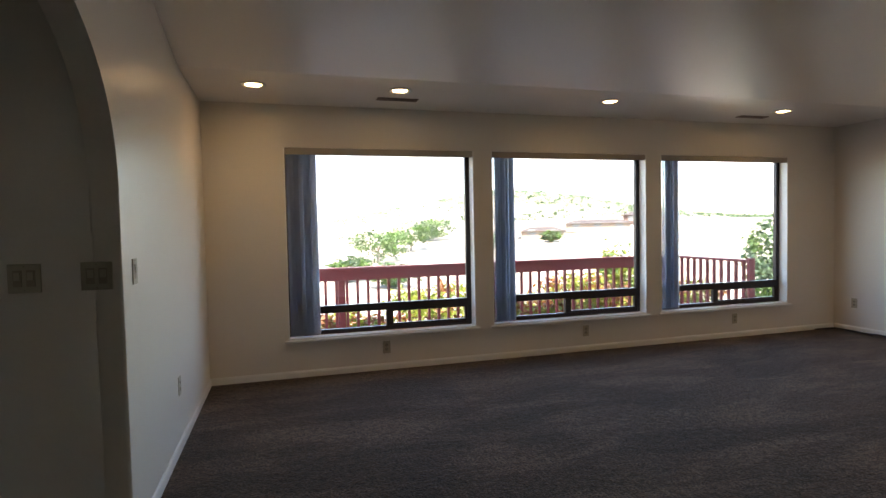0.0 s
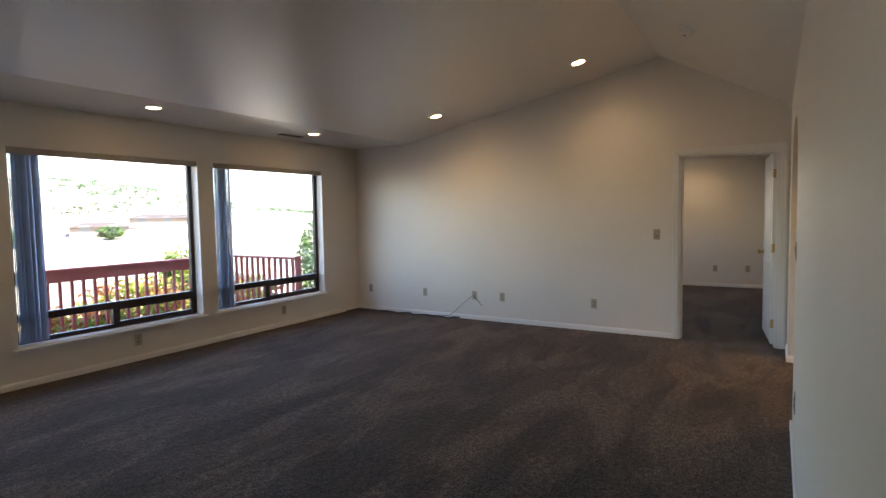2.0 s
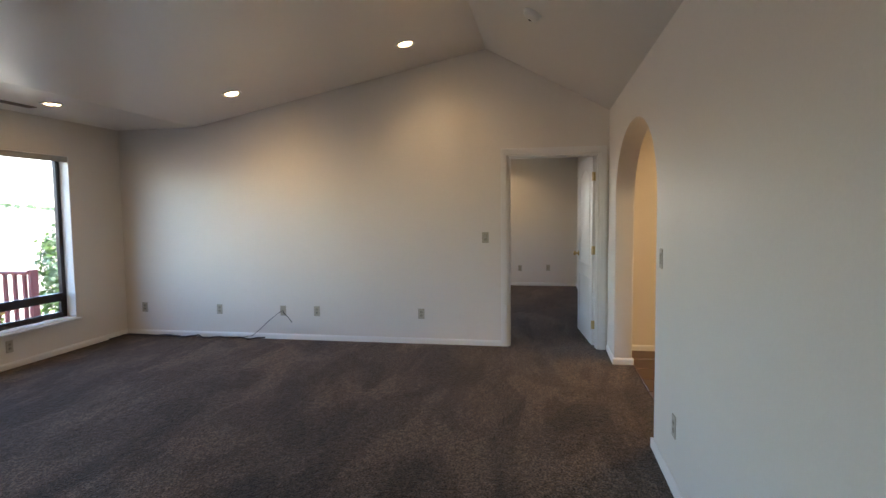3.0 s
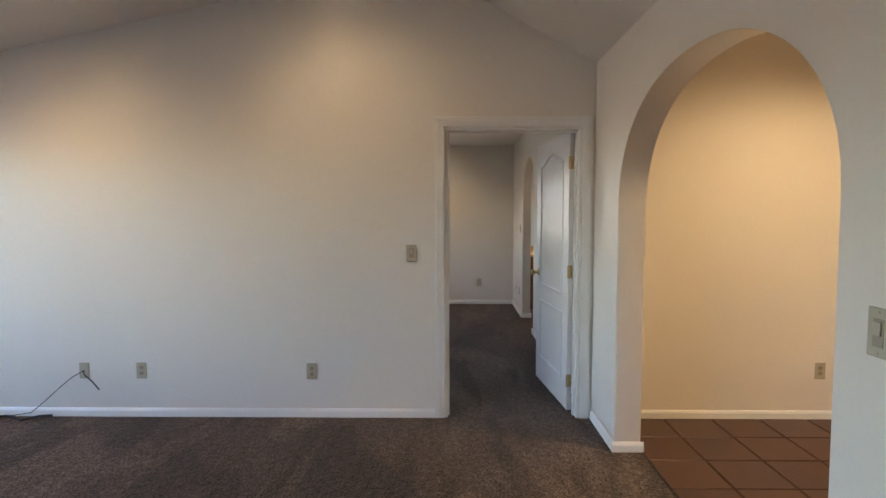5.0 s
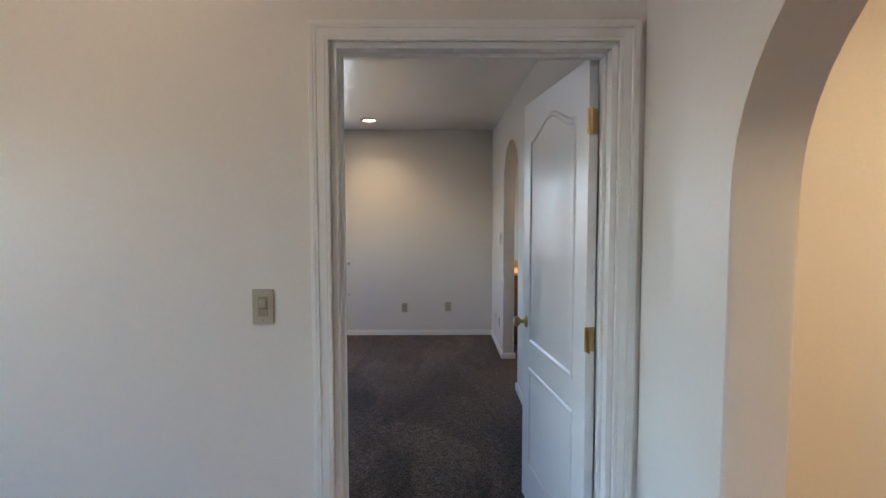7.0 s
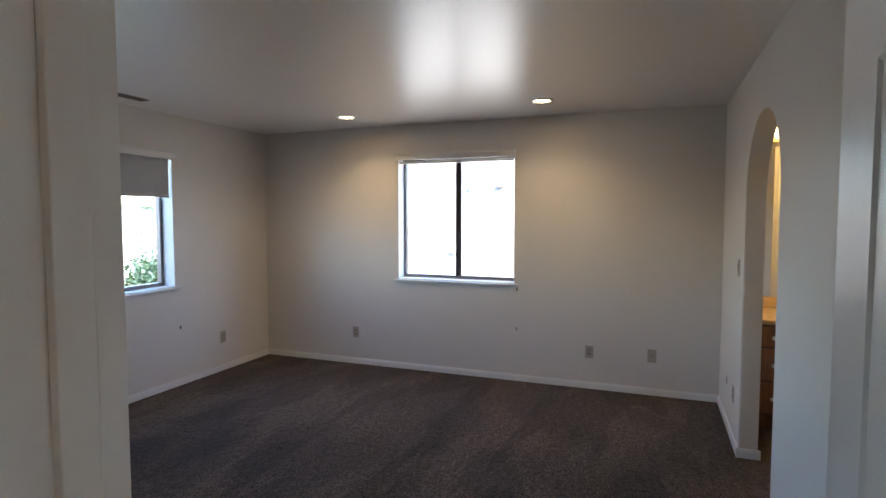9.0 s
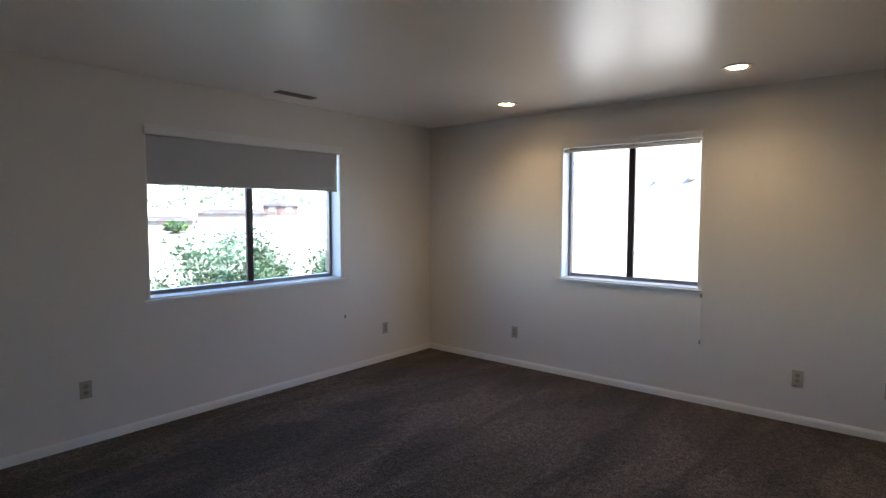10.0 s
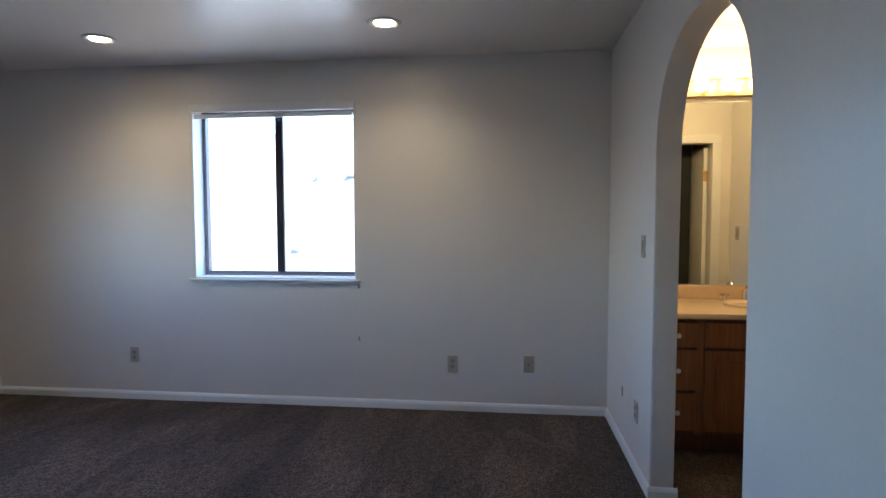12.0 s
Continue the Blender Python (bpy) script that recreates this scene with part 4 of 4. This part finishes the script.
part("face_board", box(-6.0, DY1 - 0.035, RT - 0.17, DX1, DY1 - 0.004, RT - 0.036, 0.004), REDP, rail)
part("bottom_rail", box(-6.0, DY1 - 0.02, DZ + 0.08, DX1, DY1 + 0.02, DZ + 0.12, 0.004), REDP, rail)
bal = part("baluster", box(-0.018, -0.018, DZ + 0.12, 0.018, 0.018, RT - 0.036, 0.003), REDP, rail)
bal.matrix_local = pose(-5.9, DY1 + 0.016, 0)
for k in range(1, 84):
    share("baluster", bal, rail, pose(-5.9 + k * 0.14, DY1 + 0.016, 0))
for x in (-3.9, -1.6, 0.75, 3.1, DX1 - 0.01):
    part("post", box(x - 0.045, DY1 + 0.0, DZ - 0.3, x + 0.045, DY1 + 0.09, RT - 0.037, 0.004), REDP, rail)
side = thing("side_railing", "red painted timber railing at the end of the deck", "railing")
SY0 = 5.75
part("cap_rail", box(DX1 - 0.06, SY0, RT - 0.034, DX1 + 0.06, DY1 - 0.072, RT - 0.001, 0.005), REDP, side)
part("bottom_rail", box(DX1 - 0.02, SY0, DZ + 0.08, DX1 + 0.02, DY1 - 0.04, DZ + 0.12, 0.004), REDP, side)
part("post", box(DX1 - 0.045, SY0 - 0.05, DZ, DX1 + 0.045, SY0 - 0.001, RT + 0.02, 0.004), REDP, side)
for k in range(11):
    part("baluster", box(DX1 - 0.018, SY0 + 0.07 + k * 0.13, DZ + 0.12, DX1 + 0.018, SY0 + 0.106 + k * 0.13, RT - 0.035, 0.003), REDP, side)


# ---------------------------------------------------------------- land
def smoothstep(a, b, v):
    t = min(1, max(0, (v - a) / (b - a)))
    return t * t * (3 - 2 * t)


def land(x, y):
    d = math.hypot(x - 4, y - 2)
    n = noise.noise(Vector((x * 0.03, y * 0.03, 0)))
    z = -0.7 - 5.2 * smoothstep(6, 22, d) + 8.3 * smoothstep(45, 170, d) + n * 1.2 * smoothstep(8, 40, d)
    # hill to the north-east, and a low far range
    bx, by = x - 155, y - 350
    z += 21 * math.exp(-(bx * bx / 9000 + by * by / 7000))
    bx, by = x - 60, y - 420
    z += 4 * math.exp(-(bx * bx / 26000 + by * by / 8000))
    z += 6 * smoothstep(400, 1200, d)
    # bank east of the house
    e = smoothstep(13.5, 24, x) * smoothstep(16, 6, y)
    z += e * (9.5 + 1.5 * n)
    return z


bm = bmesh.new()
NR, NA = 60, 96
rings = []
for i in range(NR + 1):
    r = 0.5 * (5000 / 0.5) ** (i / NR)
    rings.append([bm.verts.new((4 + r * math.cos(2 * math.pi * k / NA), 2 + r * math.sin(2 * math.pi * k / NA),
                                land(4 + r * math.cos(2 * math.pi * k / NA), 2 + r * math.sin(2 * math.pi * k / NA)))) for k in range(NA)])
for a, b in zip(rings, rings[1:]):
    for k in range(NA):
        bm.faces.new((a[k], a[(k + 1) % NA], b[(k + 1) % NA], b[k]))
bm.faces.new(rings[0])
ground = smooth(part("ground", bm, EARTH), 60)
structure(ground, "pale dry ground falling away to a plain and hills", "ground")


def leaves(count, centre, radius, size, seed, gaps=0.35):
    """Small folded leaves gathered in clumps inside a lumpy crown."""
    rng = random.Random(seed)
    bm = bmesh.new()
    clumps = []
    while len(clumps) < 26:
        v = Vector((rng.uniform(-1, 1), rng.uniform(-1, 1), rng.uniform(-1, 1)))
        if gaps < v.length < 1:
            clumps.append((Vector((v.x * radius[0], v.y * radius[1], v.z * radius[2])), rng.uniform(0.2, 0.42)))
    for i in range(count):
        c, s = clumps[rng.randrange(len(clumps))]
        p = Vector(centre) + c + Vector((rng.gauss(0, s * 0.5) * radius[0], rng.gauss(0, s * 0.5) * radius[1], rng.gauss(0, s * 0.45) * radius[2]))
        a = Vector((rng.gauss(0, 1), rng.gauss(0, 1), rng.gauss(0, 0.7))).normalized()
        b = a.cross(Vector((rng.gauss(0, 1), rng.gauss(0, 1), rng.gauss(0, 1)))).normalized()
        l, w = size * rng.uniform(0.7, 1.4), size * rng.uniform(0.35, 0.6)
        q = [bm.verts.new(p - a * l), bm.verts.new(p + b * w), bm.verts.new(p + a * l), bm.verts.new(p - b * w)]
        bm.faces.new(q)
    me = bpy.data.meshes.new("leaves")
    bm.to_mesh(me)
    bm.free()
    return me


def plant(name, label, category, x, y, height, spread, mats, count, size, seed, group=""):
    z = land(x, y)
    t = thing(name, label, category, pose(x, y, z - 0.05), group)
    rng = random.Random(seed)
    stems = bmesh.new()
    r = max(0.02, height * 0.03)
    join(stems, tube([(0, 0, 0), (0.03 * height, 0, height * 0.25), (0, 0.02 * height, height * 0.6)], [r, r * 0.7, r * 0.3], 8))
    for k in range(5):
        a = k * 1.26 + rng.uniform(-0.3, 0.3)
        join(stems, tube([(0.02 * height, 0, height * (0.16 + 0.05 * k)), (math.cos(a) * spread * 0.35, math.sin(a) * spread * 0.35, height * (0.42 + 0.05 * k)),
                          (math.cos(a) * spread * 0.6, math.sin(a) * spread * 0.6, height * (0.6 + 0.05 * k))], [r * 0.5, r * 0.3, r * 0.12], 6))
    part("trunk", stems, BARK, t)
    for i, mat in enumerate(mats):
        me = leaves(count // len(mats), (0, 0, height * 0.58), (spread, spread, height * 0.42), size, seed * 7 + i)
        me.materials.append(mat)
        ob = new("crown", me)
        ob.parent = t
    return t


# hedge below the deck
rng = random.Random(4)
for k in range(9):
    x = -4.5 + k * 1.35 + rng.uniform(-0.3, 0.3)
    y = 8.35 + rng.uniform(-0.3, 0.6)
    mats = [LEAF, LEAFY] if k < 4 else [LEAFY, LEAFR]
    plant("garden_shrub", "leafy green shrub growing below the deck" if k < 4 else "yellow and rust-leaved shrub growing below the deck", "shrub",
          x, y, -land(x, y) + 0.38 + rng.uniform(-0.2, 0.15), 0.9, mats, 3200, 0.05, 20 + k, "garden shrubs")
plant("garden_tree", "young green tree beyond the end of the deck", "tree", 9.1, 8.4, -land(9.1, 8.4) + 1.4, 0.5, [LEAF, LEAFS], 2600, 0.06, 51)
plant("garden_tree", "young green tree behind the deck rail", "tree", 6.8, 10.0, -land(6.8, 10.0) + 0.85, 0.5, [LEAF, LEAFY], 2600, 0.06, 52)
for k, (x, y, h, s) in enumerate(((10.75, 7.7, 1.3, 0.85), (11.6, 7.9, 1.2, 0.5), (12.55, 7.4, 1.35, 0.4))):
    plant("juniper_tree", "blue-green juniper outside the bedroom window", "tree", x, y, h - land(x, y), s, [LEAFD, LEAFS], 7000, 0.04, 60 + k, "junipers")
for k, (x, y, h, s) in enumerate(((14, 84, 6.0, 4.6), (22, 96, 6.0, 4.2), (12, 62, 3.4, 2.4), (-8, 62, 5.0, 3.2), (8, 70, 3.8, 2.8), (30, 110, 5.0, 4.4), (36, 96, 3.6, 2.6), (52, 100, 2.8, 1.9))):
    plant("plain_tree", "round green tree standing on the pale plain", "tree", x, y, h * 0.85, s, [LEAFD, LEAF], 1700, 0.26, 80 + k, "trees on the plain")

# scrub on the hills: too many to count
rng = random.Random(9)
bm = bmesh.new()
for k in range(800):
    a, d = radians(rng.uniform(22, 73)), rng.uniform(240, 430)
    x, y = 4 + d * math.cos(a), 2 + d * math.sin(a)
    z = land(x, y)
    h = rng.uniform(0.7, 2.0)
    for j in range(26):
        p = Vector((x + rng.gauss(0, h * 0.5), y + rng.gauss(0, h * 0.5), z + abs(rng.gauss(0.4, 0.35)) * h))
        q = [p + Vector((rng.gauss(0, 1), rng.gauss(0, 1), rng.gauss(0, 0.8))) * h * 0.26 for _ in range(3)]
        bm.faces.new([bm.verts.new(v) for v in q])
brush = bmesh.new()
for k in range(2600):
    x, y = 155 + rng.gauss(0, 75), 330 + rng.gauss(0, 55)
    z, h = land(x, y), rng.uniform(0.8, 1.8)
    for j in range(9):
        p = Vector((x + rng.gauss(0, h * 1.1), y + rng.gauss(0, h * 1.1), z + abs(rng.gauss(0.3, 0.3)) * h))
        q = [p + Vector((rng.gauss(0, 1), rng.gauss(0, 1), rng.gauss(0, 0.6))) * h * 0.35 for _ in range(3)]
        brush.faces.new([brush.verts.new(v) for v in q])
tagged(part("hill_brush", brush, LEAFS), "pale silver-green brush covering the far hill", "scrub", kind="stuff")
scrub = part("hill_scrub", bm, LEAFD)
tagged(scrub, "dark green scrub dotted over the far hills", "scrub", kind="stuff")


def house(x, y, turn, length, depth, height, mat, label):
    t = thing("far_house", label, "house", pose(x, y, land(x, y) - 0.3, 0, 0, turn), "far houses")
    part("wall", box(-length / 2, -depth / 2, 0, length / 2, depth / 2, height), mat, t)
    bm = bmesh.new()
    o = 0.6
    v = [bm.verts.new(c) for c in ((-length / 2 - o, -depth / 2 - o, height), (length / 2 + o, -depth / 2 - o, height), (length / 2 + o, depth / 2 + o, height),
                                   (-length / 2 - o, depth / 2 + o, height), (-length / 2 + 2, 0, height + 0.9), (length / 2 - 2, 0, height + 0.9))]
    for q in ((0, 1, 5, 4), (2, 3, 4, 5), (0, 4, 3), (1, 2, 5), (3, 2, 1, 0)):
        bm.faces.new([v[i] for i in q])
    part("roof", bm, ROOFT, t)
    n = max(2, int(length / 4))
    for k in range(n):
        u = -length / 2 + (k + 0.5) * length / n
        part("window", box(u - 0.8, -depth / 2 - 0.04, 1.0, u + 0.8, -depth / 2 - 0.005, 2.2), FARGLASS, t)


for x, y, turn, ln, dp, h, mat, label in (
        (70, 112, -30, 14, 7, 1.9, STUCCO, "low tan stucco house with a brown roof"), (86, 118, -35, 8, 7, 2.4, REDHOUSE, "red-brown house with a tall gable"),
        (54, 108, -25, 9, 6, 1.8, STUCCO, "low tan stucco house with a brown roof"), (118, 96, -50, 12, 8, 3.6, STUCCO, "two-storey tan house on the slope"),
        (136, 102, -50, 11, 8, 3.6, STUCCO, "two-storey tan house on the slope"),
        (30, 40, -38, 6, 4, 2.0, STUCCO, "small pale outbuilding on the plain")):
    house(x, y, turn, ln, dp, h, mat, label)

# boulders on the bank east of the bedroom
rng = random.Random(12)
for k in range(26):
    x, y = rng.uniform(14.5, 22), rng.uniform(-3, 8)
    bm = bmesh.new()
    bmesh.ops.create_icosphere(bm, subdivisions=2, radius=rng.uniform(0.05, 0.17))
    for v in bm.verts:
        v.co *= 1 + 0.6 * noise.noise(v.co * 1.8 + Vector((k, 0, 0)))
        v.co.z *= 0.7
    b = part("boulder", bm, ROCK)
    b.matrix_world = pose(x, y, land(x, y) + 0.03, 0, 0, rng.uniform(0, 360))
    tagged(b, "pale sunlit boulder on the bank", "rock", "boulders")

# ---------------------------------------------------------------- hall tiles, one by one
tile = part("tile", box(-0.162, -0.162, -0.005, 0.162, 0.162, 0.004, 0.004, seg=1), TERRA, floor_hall)
first = True
for i in range(15):
    for j in range(7):
        x, y = 6.375 - i * 0.334, -0.878 - j * 0.334
        if first:
            tile.matrix_local = pose(x, y, 0)
            first = False
        else:
            share("tile", tile, floor_hall, pose(x, y, 0))
